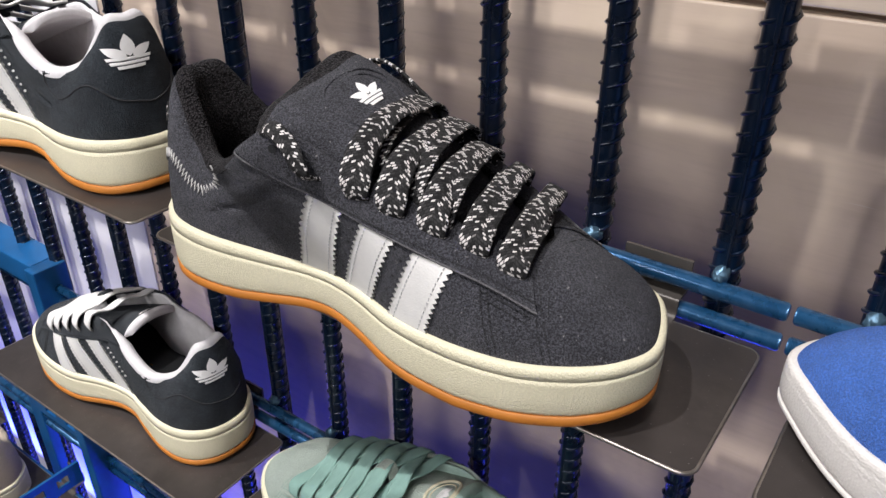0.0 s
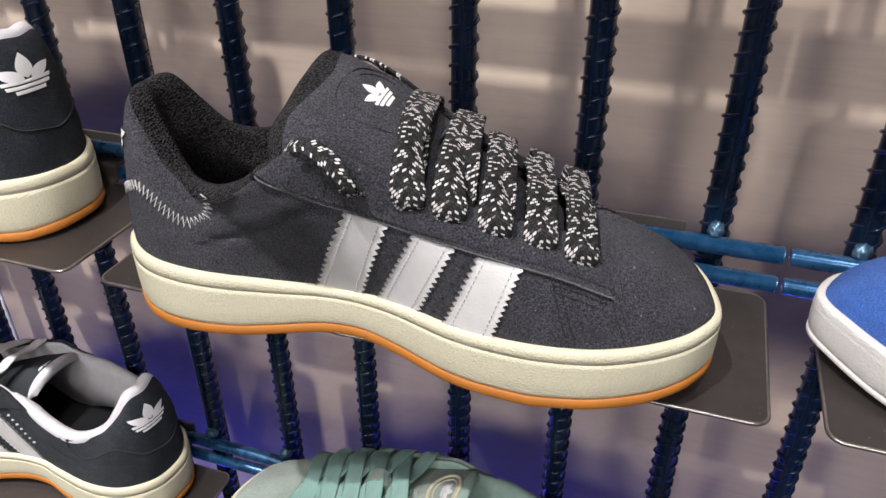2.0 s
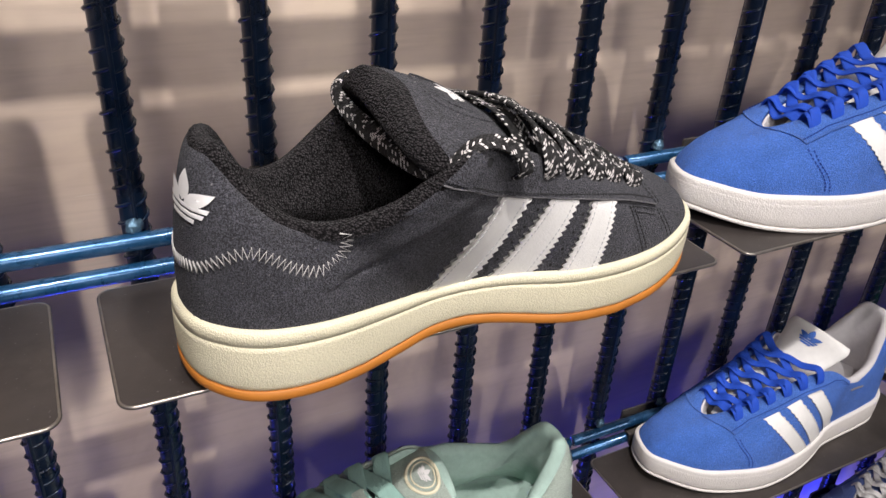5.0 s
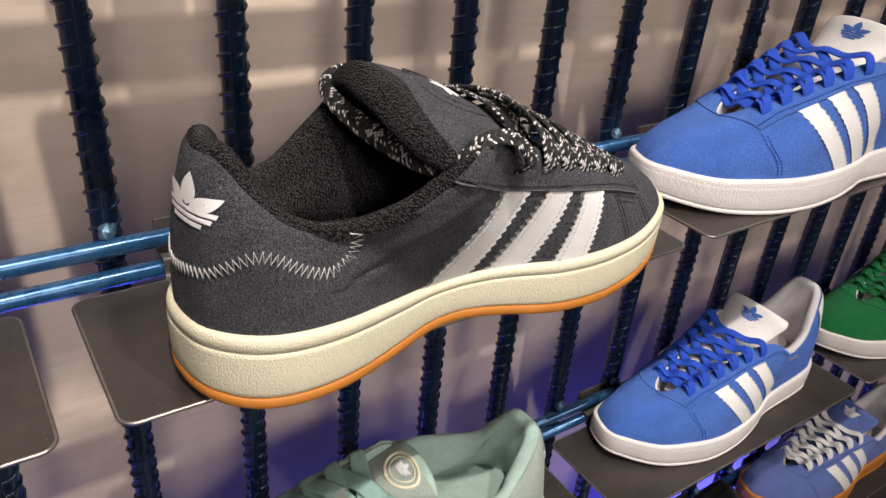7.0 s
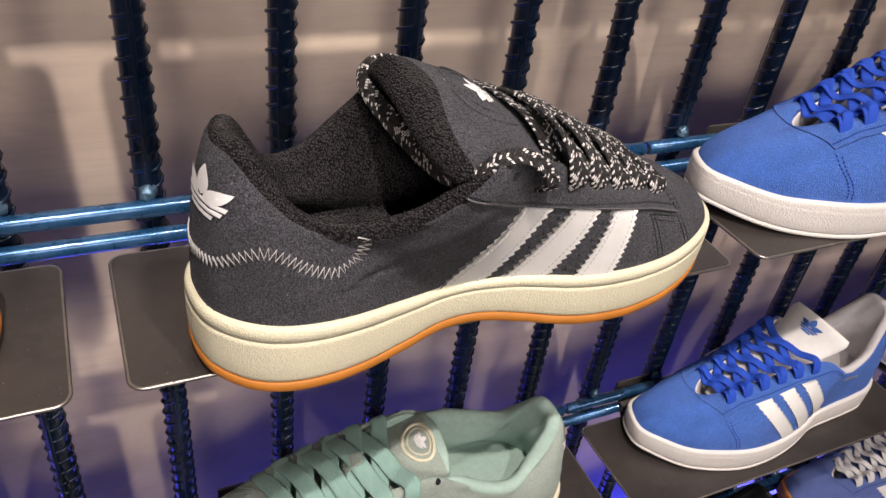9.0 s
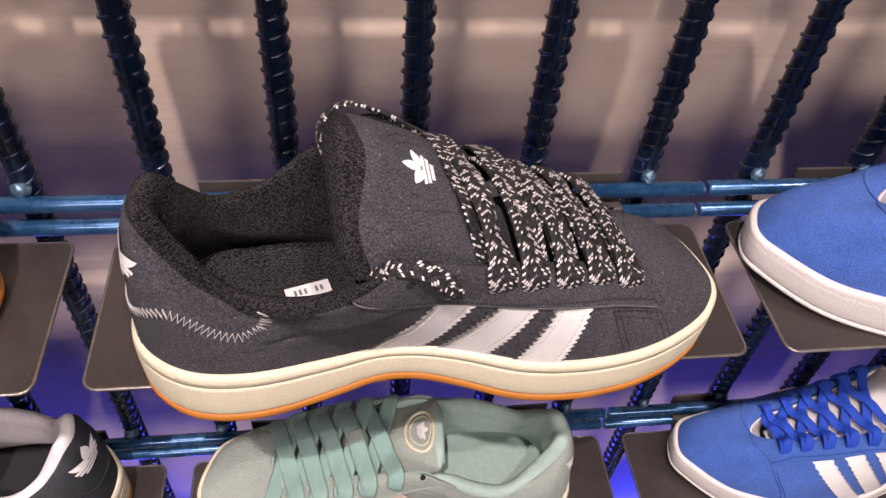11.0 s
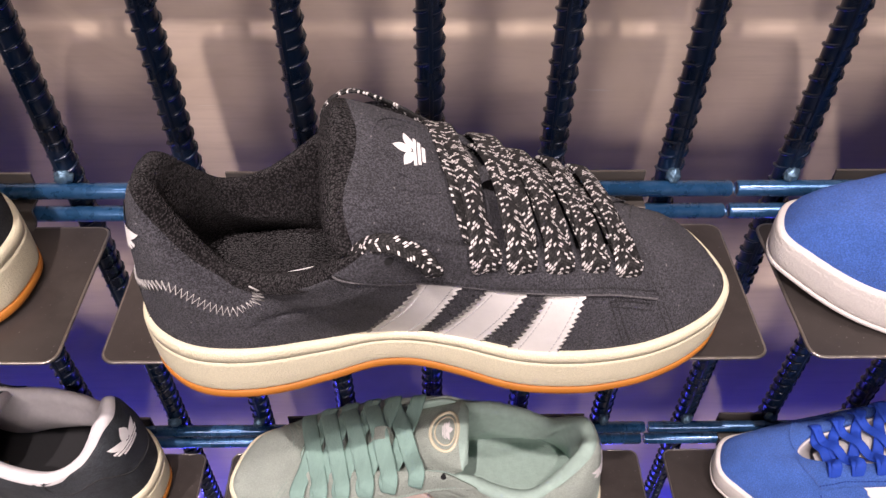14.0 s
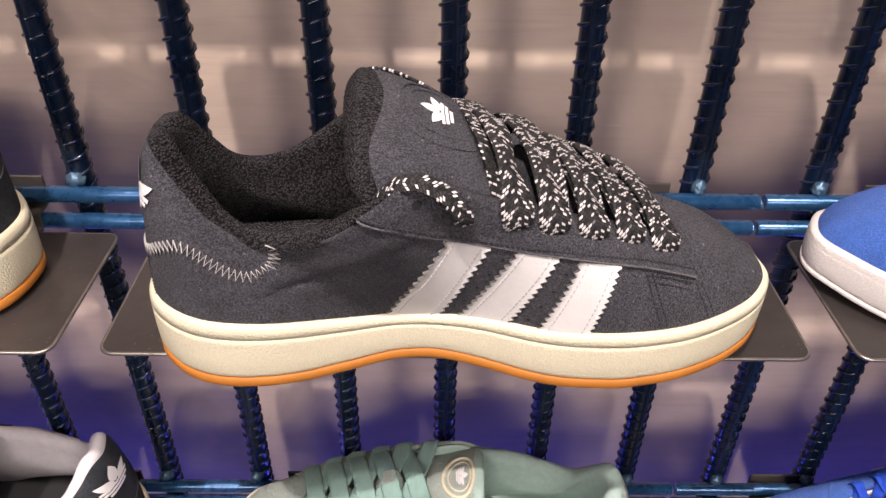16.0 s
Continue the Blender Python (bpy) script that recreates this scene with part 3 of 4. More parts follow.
# half outline from heel to toe; a row: sole line x, y, z; rim x, y, z; roundness; bulge
CHUNKY = [
    (-1.0, -1.5, 37.5, 10, -4, 110.5, 1.7, 0),
    (4, -23.5, 38.3, 14, -17, 110, 1.7, 0),
    (23.6, -39.4, 38, 24, -23.5, 95.5, 1.7, 0.5),
    (51.6, -42.8, 36.6, 38, -29.5, 81, 1.6, 1.5),
    (86.8, -36.3, 33.6, 59, -39.5, 77, 1.4, 3.0),
    (111, -30.5, 31.3, 84, -51, 87.5, 1.3, 6.0),
    (131.5, -31.8, 32, 104, -56, 103.5, 1.25, 6.5),
    (153, -38, 34, 122, -51, 114, 1.3, 3.5),
    (181, -47.3, 34.2, 146, -44, 102.5, 1.6, 1.0),
    (211, -49.2, 33.2, 170, -35, 91.5, 1.6, 0.3),
    (240.7, -46.4, 34, 195, -28, 81, 1.42, 0),
    (264, -38.8, 36.5, 216, -21, 73.5, 1.38, 0),
    (280.5, -27.5, 39, 228, -12, 70.5, 1.45, 0),
    (288, -9, 40, 233, -1, 69, 1.5, 0),
]
SLENDER = [
    (3, 0, 27, 19, 0, 112, 1.7, 0),
    (9, -20, 27, 22, -14, 110, 1.7, 0),
    (27, -32, 27, 33, -22, 93, 1.7, 0),
    (52, -35, 26, 50, -29, 72, 1.6, 0.5),
    (84, -36, 25, 71, -33, 66, 1.4, 1.5),
    (110, -38, 25, 91, -36, 70, 1.4, 2.0),
    (130, -44, 25, 105, -40, 80, 1.4, 2.0),
    (152, -49, 25, 124, -32, 91, 1.5, 2.0),
    (180, -51.5, 25, 147, -25, 87, 1.6, 1.5),
    (208, -49.5, 25, 174, -21, 79, 1.7, 1.0),
    (235, -41, 25, 201, -16, 70, 1.7, 0.5),
    (260, -29, 25, 222, -10, 63, 1.65, 0),
    (281, -10, 27.5, 233, -4, 58, 1.6, 0),
    (291, 6, 29, 237, 3, 55.5, 1.6, 0),
]


def slender_far(rows):
    """The inner half of the slim outline: less full at the ball, fuller at the toe."""
    out = np.array(rows, float)
    for k, y in {4: -34, 5: -33, 6: -33, 7: -35, 8: -39, 9: -41.5, 10: -41, 11: -37.5, 12: -30}.items():
        out[k, 1] = y
    out[11, 4], out[12, 4] = -14, -9
    return out


COLLAR_SEAM = np.array([(64, 55), (72, 57), (81, 59.5), (94, 67.5), (104, 74.5), (113, 81), (122, 86)], float)
EYE_SEAM = np.array([(97, 99), (109, 95), (125, 87), (140, 82.5), (157, 79), (174, 75.2), (196, 69.3), (217.5, 62.8), (242, 54.2)], float)
CREASE_A = np.array([(76, 66), (88, 63), (100, 66), (114, 74)], float)
CREASE_B = np.array([(84, 50), (96, 51), (106, 56)], float)
QUARTER_SEAM = np.array([(64, 55), (71, 46.6), (77, 36)], float)


ARCH_X = (0, 15, 40, 70, 95, 115, 130, 145, 165, 190, 215, 240, 265, 282, 293)
ARCH_Z = (2.6, 0.2, 0, 0.3, 2.8, 4.2, 5.4, 5.0, 3.4, 1.4, 0, 2.0, 5.4, 10.0, 13.0)


def arch(x, sole):
    """How far the underside is off the ground at x."""
    if sole["ledge"]:
        return np.interp(x, ARCH_X, ARCH_Z)
    return sole["arch"] * np.exp(-((x - 125) / 38) ** 2) + sole["spring"] * np.clip((x - 225) / 70, 0, 1) ** 2 + 0.5 * np.clip((25 - x) / 25, 0, 1) ** 2


def build_sole(th, last, sole, m_mid, m_out):
    """Cupsole: textured sidewall with a ledge line, over a thin outsole."""
    s = np.linspace(0, last.n, 200, endpoint=False)
    c = last.row(s)
    base, top = c[:, :2], c[:, 2]
    d = unit(np.roll(base, -1, 0) - np.roll(base, 1, 0))
    nrm = np.stack([d[:, 1], -d[:, 0]], 1)
    if (nrm * (base - base.mean(0))).sum() < 0:
        nrm = -nrm
    gum = sole["gum"]
    lo = arch(base[:, 0], sole)
    rings = []
    for k, o in ((0.0, 1.6), (0.03, 2.5), (0.10, 3.0), (0.35, 3.3), (0.66, 3.3), (0.745, 3.25), (0.75, 3.2 - sole["ledge"]), (0.762, 3.2 - sole["ledge"]), (0.767, 3.2), (0.88, 3.1), (0.94, 2.8), (0.985, 1.9), (1.0, 0.5), (0.97, -2.5)):
        p = base + nrm * (o + sole["wide"])
        rings.append(np.concatenate([p, (lo + gum + (top + 1.0 - lo - gum) * k)[:, None]], 1))
    v = np.stack(rings, 0)
    mesh_ob("midsole", v.reshape(-1, 3) * MM, grid_faces(len(rings), len(s), False, True), m_mid, th, sole["mid_label"])
    rings = []
    for k, o in ((0.0, -14), (0.03, -2.5), (0.12, 1.2), (0.24, 2.6), (0.36, 3.0), (0.96, 3.1), (1.0, 2.4), (1.0, -6)):
        p = base + nrm * (o + sole["wide"])
        rings.append(np.concatenate([p, (lo + gum * k)[:, None]], 1))
    v = np.stack(rings, 0)
    f = grid_faces(len(rings), len(s), False, True) + [tuple(range(len(s) - 1, -1, -1))]
    mesh_ob("outsole", v.reshape(-1, 3) * MM, f, m_out, th, sole["out_label"])


def line_distance(p, line):
    """Distance of 2D points p to a polyline, and the side they lie on."""
    best, sign = np.full(p.shape[:-1], 1e9), np.zeros(p.shape[:-1])
    for a, b in zip(line, line[1:]):
        d = b - a
        t = np.clip(((p - a) @ d) / (d @ d), 0, 1)
        q = p - (a + t[..., None] * d)
        r = np.hypot(q[..., 0], q[..., 1])
        cr = d[0] * q[..., 1] - d[1] * q[..., 0]
        sign = np.where(r < best, np.sign(cr), sign)
        best = np.minimum(r, best)
    return best, sign


def build_upper(th, last, m_up, m_lin, collar, lip=8.0, seams=True, lin_label="", up_label=""):
    """The outer shell with its seams and soft creases, a padded rim, and the lining and footbed inside it."""
    ns, nv = 300, 46
    s = np.linspace(0, last.n, ns, endpoint=False)
    S, V = np.meshgrid(s, np.linspace(0, 1, nv), indexing="ij")
    P = last.at(S, V)
    nrm = last.normal(S, V)
    off = np.zeros((ns, nv))
    if seams:
        side = P[..., [0, 2]]
        for ln, deep, swell, wide in ((COLLAR_SEAM, 1.3, 1.3, 1.3), (QUARTER_SEAM, 0.7, 0.0, 1.2), (EYE_SEAM, 0.8, 0.0, 2.0), (CREASE_A, 0.45, 0.3, 2.4), (CREASE_B, 0.35, 0.2, 2.6)):
            r, sg = line_distance(side, ln)
            off -= deep * np.exp(-(r / wide) ** 2)
            off += swell * np.exp(-((r - 7) / 5) ** 2) * (sg > 0)
    for i in range(ns):
        for j in range(nv):
            q = Vector(P[i, j])
            off[i, j] += 0.55 * noise.noise(q * 0.06) + 0.25 * noise.noise(q * 0.17)
    off *= np.clip((1 - np.linspace(0, 1, nv)) * 12, 0, 1)[None, :] * np.clip(np.linspace(0, 1, nv) * 12, 0, 1)[None, :]
    P = P + nrm * off[..., None]
    P[:, 0, 2] -= 3
    mesh_ob("upper", P.reshape(-1, 3) * MM, grid_faces(ns, nv, True, False), m_up, th, up_label)
    edge = last.at(s, np.ones(ns))
    cen = np.stack([np.clip(edge[:, 0], 48, 200), np.zeros(ns)], 1)
    inw = unit(cen - edge[:, :2])
    pad = np.where(edge[:, 0] < collar, lip, 2.4)
    pad = np.convolve(np.concatenate([pad[-6:], pad, pad[:6]]), np.ones(13) / 13, "valid")
    base = last.row(s)
    rings = []
    for k, h in ((-0.06, -2.2), (-0.05, -0.6), (0.03, 1.2), (0.2, 2.6), (0.45, 3.1), (0.7, 2.3), (0.9, 0.2), (1.0, -3.0), (1.0, -8)):
        rings.append(np.concatenate([edge[:, :2] + inw * (pad * k)[:, None], (edge[:, 2] + h * np.minimum(pad / 8, 1.2))[:, None]], 1))
    sink = np.where(pad < 4, 1.6, 0.0)
    for q in rings:
        q[:, 2] -= sink
    inner = edge[:, :2] + inw * pad[:, None]
    foot = base[:, :2] * 0.86 + np.array([16.0, 0])
    foot[:, 0] = np.minimum(foot[:, 0], 225)
    zf = base[:, 2].min() + 10
    for k in (0.2, 0.4, 0.6, 0.8, 0.95, 1.0):
        bow = 1 - 0.12 * math.sin(k * math.pi)
        xy = inner * bow + np.array([100.0, 0]) * (1 - bow)
        xy = xy + (foot - xy) * k ** 1.3
        z = edge[:, 2] - 8 + (zf - edge[:, 2] + 8) * k
        rings.append(np.concatenate([xy, z[:, None]], 1))
    v = np.stack(rings, 0)
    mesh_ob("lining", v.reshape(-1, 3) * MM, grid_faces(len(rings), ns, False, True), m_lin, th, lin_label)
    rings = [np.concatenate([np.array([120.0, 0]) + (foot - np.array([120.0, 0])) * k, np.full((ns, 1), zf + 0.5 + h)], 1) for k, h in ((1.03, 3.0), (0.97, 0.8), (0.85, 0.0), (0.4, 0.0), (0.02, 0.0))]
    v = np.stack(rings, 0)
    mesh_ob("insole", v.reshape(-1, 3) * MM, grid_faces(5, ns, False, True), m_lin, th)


def stripe(last, quad, teeth, thick=1.0, side=-1, amp=1.0, nb=8):
    """A stripe with pinked edges between four side-view corners: top left, top right, bottom right, bottom left."""
    tl, tr, br, bl = (np.array(q, float) for q in quad)
    rows = teeth * 2 + 1
    g = []
    for k in range(rows):
        f = k / (rows - 1)
        a, b = tl + (bl - tl) * f, tr + (br - tr) * f
        w = unit(b - a)
        z = amp if k % 2 else -amp
        a, b = a - w * z * (0 < k < rows - 1), b + w * z * (0 < k < rows - 1)
        g.append([a + (b - a) * q for q in np.linspace(0, 1, nb)])
    return patch(last, g, thick, side=side)


CHUNKY_STRIPES = [((134, 85.5), (151.5, 81.2), (131, 31), (107.5, 31)), ((163.2, 78.5), (180, 74.5), (161.5, 33), (140.5, 33)), ((189.8, 71.3), (207.5, 67.5), (196.5, 31), (174, 31))]
SLENDER_STRIPES = [((190, 71.5), (205, 67.5), (166, 24), (149, 24)), ((166, 77.5), (181, 74.5), (142, 24), (125, 24)), ((142, 81.5), (157, 79.5), (118, 24), (101, 24))]


def tongue_surface(rows):
    """Sections along the tongue: each row is centre x, y, z, half width, tilt across, crown. Returns a function of (row parameter, -1..1, offset)."""
    c = np.array(rows, float)

    def at(a, b, off=0.0):
        a, b = np.asarray(a, float), np.asarray(b, float)
        r = spline(c, a)
        dirn = unit(spline(c, np.minimum(a + 0.05, len(c) - 1))[..., :3] - spline(c, np.maximum(a - 0.05, 0))[..., :3])
        up = np.stack([-dirn[..., 2], 0 * dirn[..., 0], dirn[..., 0]], -1)
        up = -up
        p = np.stack([r[..., 0], r[..., 1] + r[..., 3] * b, r[..., 2] + r[..., 4] * b], -1)
        return p + up * (np.asarray(off) - r[..., 5] * (np.abs(b) ** 2.2))[..., None]

    return at, len(c) - 1


def build_tongue(th, rows, m_out, m_lin, thick, label="", hem=0.0):
    """A padded tongue: outer face and lining meet in a round edge."""
    at, end = tongue_surface(rows)
    na, nb = 44, 36
    a = end * np.linspace(0, 1, na) ** 0.8
    q = np.clip((end - a) / 0.75, 0, 1)
    taper = np.sqrt(np.clip(1 - (1 - q) ** 2, 0, 1)) * np.interp(a, [0, 0.8], [0.4, 1])
    A, B = np.meshgrid(a, np.sin(np.linspace(-np.pi / 2, np.pi / 2, nb)), indexing="ij")
    h = thick * taper[:, None] * np.clip(1 - np.abs(B) ** 4, 0, 1) ** 0.5 / 2
    top, low = at(A, B, h), at(A, B, -h)
    f = grid_faces(na, nb)
    cut = int(np.searchsorted(a, end - hem)) * (nb - 1)
    mesh_ob("tongue", top.reshape(-1, 3) * MM, f[:cut], m_out, th, label)
    b_ = na * nb
    mesh_ob("tongue_lining", np.concatenate([low.reshape(-1, 3), top.reshape(-1, 3)]) * MM, [x[::-1] for x in f] + [tuple(k + b_ for k in x) for x in f[cut:]], m_lin, th)
    return lambda aa, bb, off: at(aa, bb, np.asarray(off) + thick / 2 * np.clip(1 - np.abs(bb) ** 4, 0, 1) ** 0.5)


def loft(sections):
    """A smooth sheet through sections of five points each: a function of (section, -1..1 across, height above the sheet)."""
    c = np.array(sections, float)

    def flat(a, b):
        a, b = np.broadcast_arrays(np.asarray(a, float), np.asarray(b, float))
        rows = spline(c.reshape(len(c), -1), a).reshape(*a.shape, 5, 3)
        q = (np.clip(b, -1, 1) + 1) * 2
        i = np.clip(np.floor(q).astype(int), 0, 3)
        f = (q - i)[..., None]
        take = lambda k: np.take_along_axis(rows, np.clip(k, 0, 4)[..., None, None], -2)[..., 0, :]
        p0, p1, p2, p3 = take(i - 1), take(i), take(i + 1), take(i + 2)
        return 0.5 * (2 * p1 + (p2 - p0) * f + (2 * p0 - 5 * p1 + 4 * p2 - p3) * f ** 2 + (3 * p1 - p0 - 3 * p2 + p3) * f ** 3)

    def at(a, b, off=0.0):
        a, b = np.asarray(a, float), np.asarray(b, float)
        da = flat(a + 0.03, b) - flat(a - 0.03, b)
        db = flat(a, np.minimum(b + 0.02, 1)) - flat(a, np.maximum(b - 0.02, -1))
        return flat(a, b) + unit(np.cross(db, da)) * np.asarray(off, float)[..., None]

    return at


# the stuffed tongue, from the toe up over its rounded top and down its lining
TONGUE = [
    [(232, -14, 58), (232, -7, 61), (232, 0, 62), (232, 7, 61), (232, 14, 58)],
    [(205, -22, 69), (205, -11, 74), (205, 0, 76), (205, 11, 74), (205, 22, 68)],
    [(178, -33, 78), (178, -17, 86.5), (178, 0, 89), (178, 17, 86.5), (178, 32, 78)],
    [(155, -41, 92), (155, -21, 101), (155, 0, 105), (155, 22, 102), (154, 40, 91)],
    [(135, -46, 98), (135, -24, 111), (134, 1, 117), (134, 25, 115.5), (131, 45, 103)],
    [(119, -50, 102), (117, -26, 116), (119, 2, 123), (117, 27, 122), (112, 48, 109)],
    [(108, -49.5, 104), (103, -31, 116), (108.5, 1, 124), (103.5, 27, 125.5), (98, 47, 113.5)],
    [(101, -47, 102), (95, -32, 111), (98, 0, 124.5), (96.5, 23, 127), (94, 42, 114.5)],
    [(101, -44, 98.5), (94, -29, 103.5), (91, 2, 114), (91, 24, 117), (93, 41, 109)],
    [(108, -40, 99), (106, -24, 101), (105, 2, 104), (105, 24, 106), (105, 38, 102)],
    [(128, -36, 88), (128, -18, 90), (128, 2, 92), (128, 20, 91), (128, 34, 88)],
    [(165, -26, 78), (165, -13, 80), (165, 0, 80), (165, 13, 80), (165, 26, 78)],
]


def stuffed_tongue(th, m_out, m_lin):
    """A thick padded tongue with a terry border and lining."""
    at = loft(TONGUE)
    bs = np.sin(np.linspace(-np.pi / 2, np.pi / 2, 41))
    for name, a0, a1, n, m in (("tongue", 0.0, 6.0, 60, m_out), ("tongue_lining", 6.0, 11.0, 60, m_lin)):
        A, B = np.meshgrid(np.linspace(a0, a1, n), bs, indexing="ij")
        P = at(A, B, np.zeros(A.shape))
        for i in range(n):
            for j in range(41):
                q = Vector(P[i, j])
                P[i, j] += (0, 0, 0.9 * noise.noise(q * 0.055) + 0.3 * noise.noise(q * 0.16))
        mesh_ob(name, P.reshape(-1, 3) * MM, grid_faces(n, 41), m, th, "black terry border and lining" if a0 else "")
    return at


def flat_fill(points3, rings=4):
    """A filled thin sheet from a closed 3D outline, drawn in towards its middle."""
    o = np.asarray(points3, float)
    c = o.mean(0)
    g = np.stack([c + (o - c) * k for k in np.linspace(1, 0.03, rings)], 0)
    n = len(o)
    return g.reshape(-1, 3), grid_faces(rings, n, False, True) + [tuple((rings - 1) * n + k for k in range(n))]


def tongue_emblem(th, on, a0, da, size, w, m_logo, ring, m_ring=None, b0=0.0):
    """A plain leaf emblem on the tongue, and the raised ring round it. da: tongue parameter per mm, w: half width there in mm."""
    pieces = []
    for o in emblem(size):
        o = np.array(o)
        pieces.append(flat_fill(on(a0 + o[:, 1] * da, b0 + o[:, 0] / w, np.full(len(o), 0.35))))
    v, f = merge(pieces)
    mesh_ob("emblem", v * MM, f, m_logo, th, "plain leaf-shaped emblem")
    for r, t in ring:
        q = np.linspace(0, 2 * np.pi, 48, endpoint=False)
        p = on(a0 + r * np.sin(q) * da, b0 + r * 0.92 * np.cos(q) / w, np.full(48, 0.1))
        v, f = tube(p, t, 8, True)
        mesh_ob("ring", v * MM, f, m_ring, th, "raised round ring on the tongue")


def heel_emblem(th, last, z, size, m_logo):
    pieces = []
    for o in emblem(size):
        o = np.array(o)
        c = o.mean(0)
        g = np.stack([c + (o - c) * k for k in np.linspace(1, 0.03, 5)], 0)
        s, v = last.at_z(0.42 - 1.05 * g[..., 0] / 20.5, z + 0.66 * g[..., 1])
        n = len(o)
        pieces.append((last.over(s, v, np.full(s.shape, 0.8)).reshape(-1, 3), grid_faces(5, n, False, True) + [tuple(4 * n + k for k in range(n))]))
    v, f = merge(pieces)
    mesh_ob("emblem", v * MM, f, m_logo, th, "plain leaf-shaped emblem on the heel")


def eyestay(last, low, s0, s1, front, thick=1.9, side=-1, n=70, m=10):
    """The facing that carries the eyelets: from a lower line (side view) up to the rim."""
    ls, lv = last.find(np.array(low, float), side=side)
    if side > 0:
        ls = np.where(ls == 0, 0, last.n - ls)
    order = np.argsort(ls)
    ls, lv = ls[order], lv[order]
    s = np.linspace(s0, s1, n)
    vl = np.interp(s, ls, lv)
    vl = np.where(s < ls[0], lv[0] + (1 - lv[0]) * np.clip((ls[0] - s) / max(ls[0] - s0, 1e-6), 0, 1), vl)
    vl = np.where(s > ls[-1], lv[-1] + (0.985 - lv[-1]) * np.clip((s - ls[-1]) / (s1 - ls[-1]), 0, 1) ** front, vl)
    k = np.linspace(0, 1, m)
    V = vl[:, None] + (0.992 - vl[:, None]) * k[None, :]
    S = np.repeat(s[:, None], m, 1)
    if side > 0:
        S = last.n - S
    top = last.over(S, V, np.repeat(np.linspace(thick, 0.55 * thick, n)[:, None], m, 1))
    bot = last.over(S, V, np.full(S.shape, -0.5))
    v = np.concatenate([top.reshape(-1, 3), bot.reshape(-1, 3)])
    f = grid_faces(n, m)
    b = n * m
    ids = [i * m for i in range(n)] + [(n - 1) * m + j for j in range(1, m)] + [i * m + m - 1 for i in range(n - 2, -1, -1)] + [j for j in range(m - 2, 0, -1)]
    f += [(p, q, q + b, p + b) for p, q in zip(ids, ids[1:] + ids[:1])]
    return v * MM, f


def disc_on(last, x, z, r, off, side=-1):
    q = np.linspace(0, 2 * np.pi, 12, endpoint=False)
    o = np.stack([x + r * np.cos(q), z + r * np.sin(q)], 1)
    v, f = flat_fill(last.lift(o, np.full(12, off), side=side), 2)
    return v * MM, f


def zigzag(last, line, pitch=2.7, amp=2.5, rad=0.42):
    """A zigzag seam of thick thread along a line of (outline place, height)."""
    line = spline(np.array(line, float), np.linspace(0, len(line) - 1, 500))
    p = last.at(*last.at_z(line[:, 0], line[:, 1]))
    run = np.concatenate([[0], np.cumsum(np.linalg.norm(np.diff(p, axis=0), axis=1))])
    n = int(run[-1] / (pitch / 2))
    d = np.linspace(0, run[-1], n)
    S, V = last.at_z(np.interp(d, run, line[:, 0]), np.interp(d, run, line[:, 1]))
    p, up = last.at(S, V), last.normal(S, V)
    across = unit(np.cross(up, unit(np.gradient(p, axis=0))))
    w = amp * np.where(np.arange(n) % 2, 1.0, -1.0)[:, None]
    v, f = tube(p + up * 0.5 + across * w, rad, 5)
    return v * MM, f


def far_of(p, lower=8.0, narrow=0.90):
    return (p[0] + 2, -p[1] * narrow, p[2] - lower)


def lace_across(a, b, crown, mid_z, lift=7.0):
    """Control points of a lace from eyelet a to eyelet b over the tongue."""
    a, b = np.array(a, float), np.array(b, float)
    sa, sb = np.sign(a[1]), np.sign(b[1])
    m = (a + b) / 2
    m[2] = mid_z
    q = (a * 0.74 + b * 0.26) * (1, 1, 0) + (-1, 0, mid_z - crown * 0.3)
    r = (a * 0.26 + b * 0.74) * (1, 1, 0) + (1, 0, mid_z - crown * 1.1)
    return [a + (0.5, -sa * 2.0, -3.0), a + (0, sa * 3.0, 0.0), a + (-0.5, sa * 3.6, 6.0), a + (-1.0, -sa * 2.0, 13.5), q, m, r,
            b + (1.0, -sb * 2.0, 11.0), b + (0.5, sb * 3.4, 5.0), b + (0, sb * 2.6, 0.0), b + (0, -sb * 2.0, -3.0)]


def lace_faces(sa, sb):
    return [(0, sa, 0.1), (0.1, sa, 0.2), (0.15, sa, 0.45), (0.2, sa * 0.6, 1), (0.25, sa * 0.15, 1), (0.3, 0, 1), (0.25, sb * 0.15, 1), (0.2, sb * 0.6, 1), (0.15, sb, 0.45), (0.1, sb, 0.2), (0, sb, 0.1)]


def add_lace(th, path, faces, width, thick, m, n=60, label=""):
    v, f, uv = ribbon(path, faces, width, thick, n)
    return mesh_ob("lace", v, f, m, th, label, uv=uv)


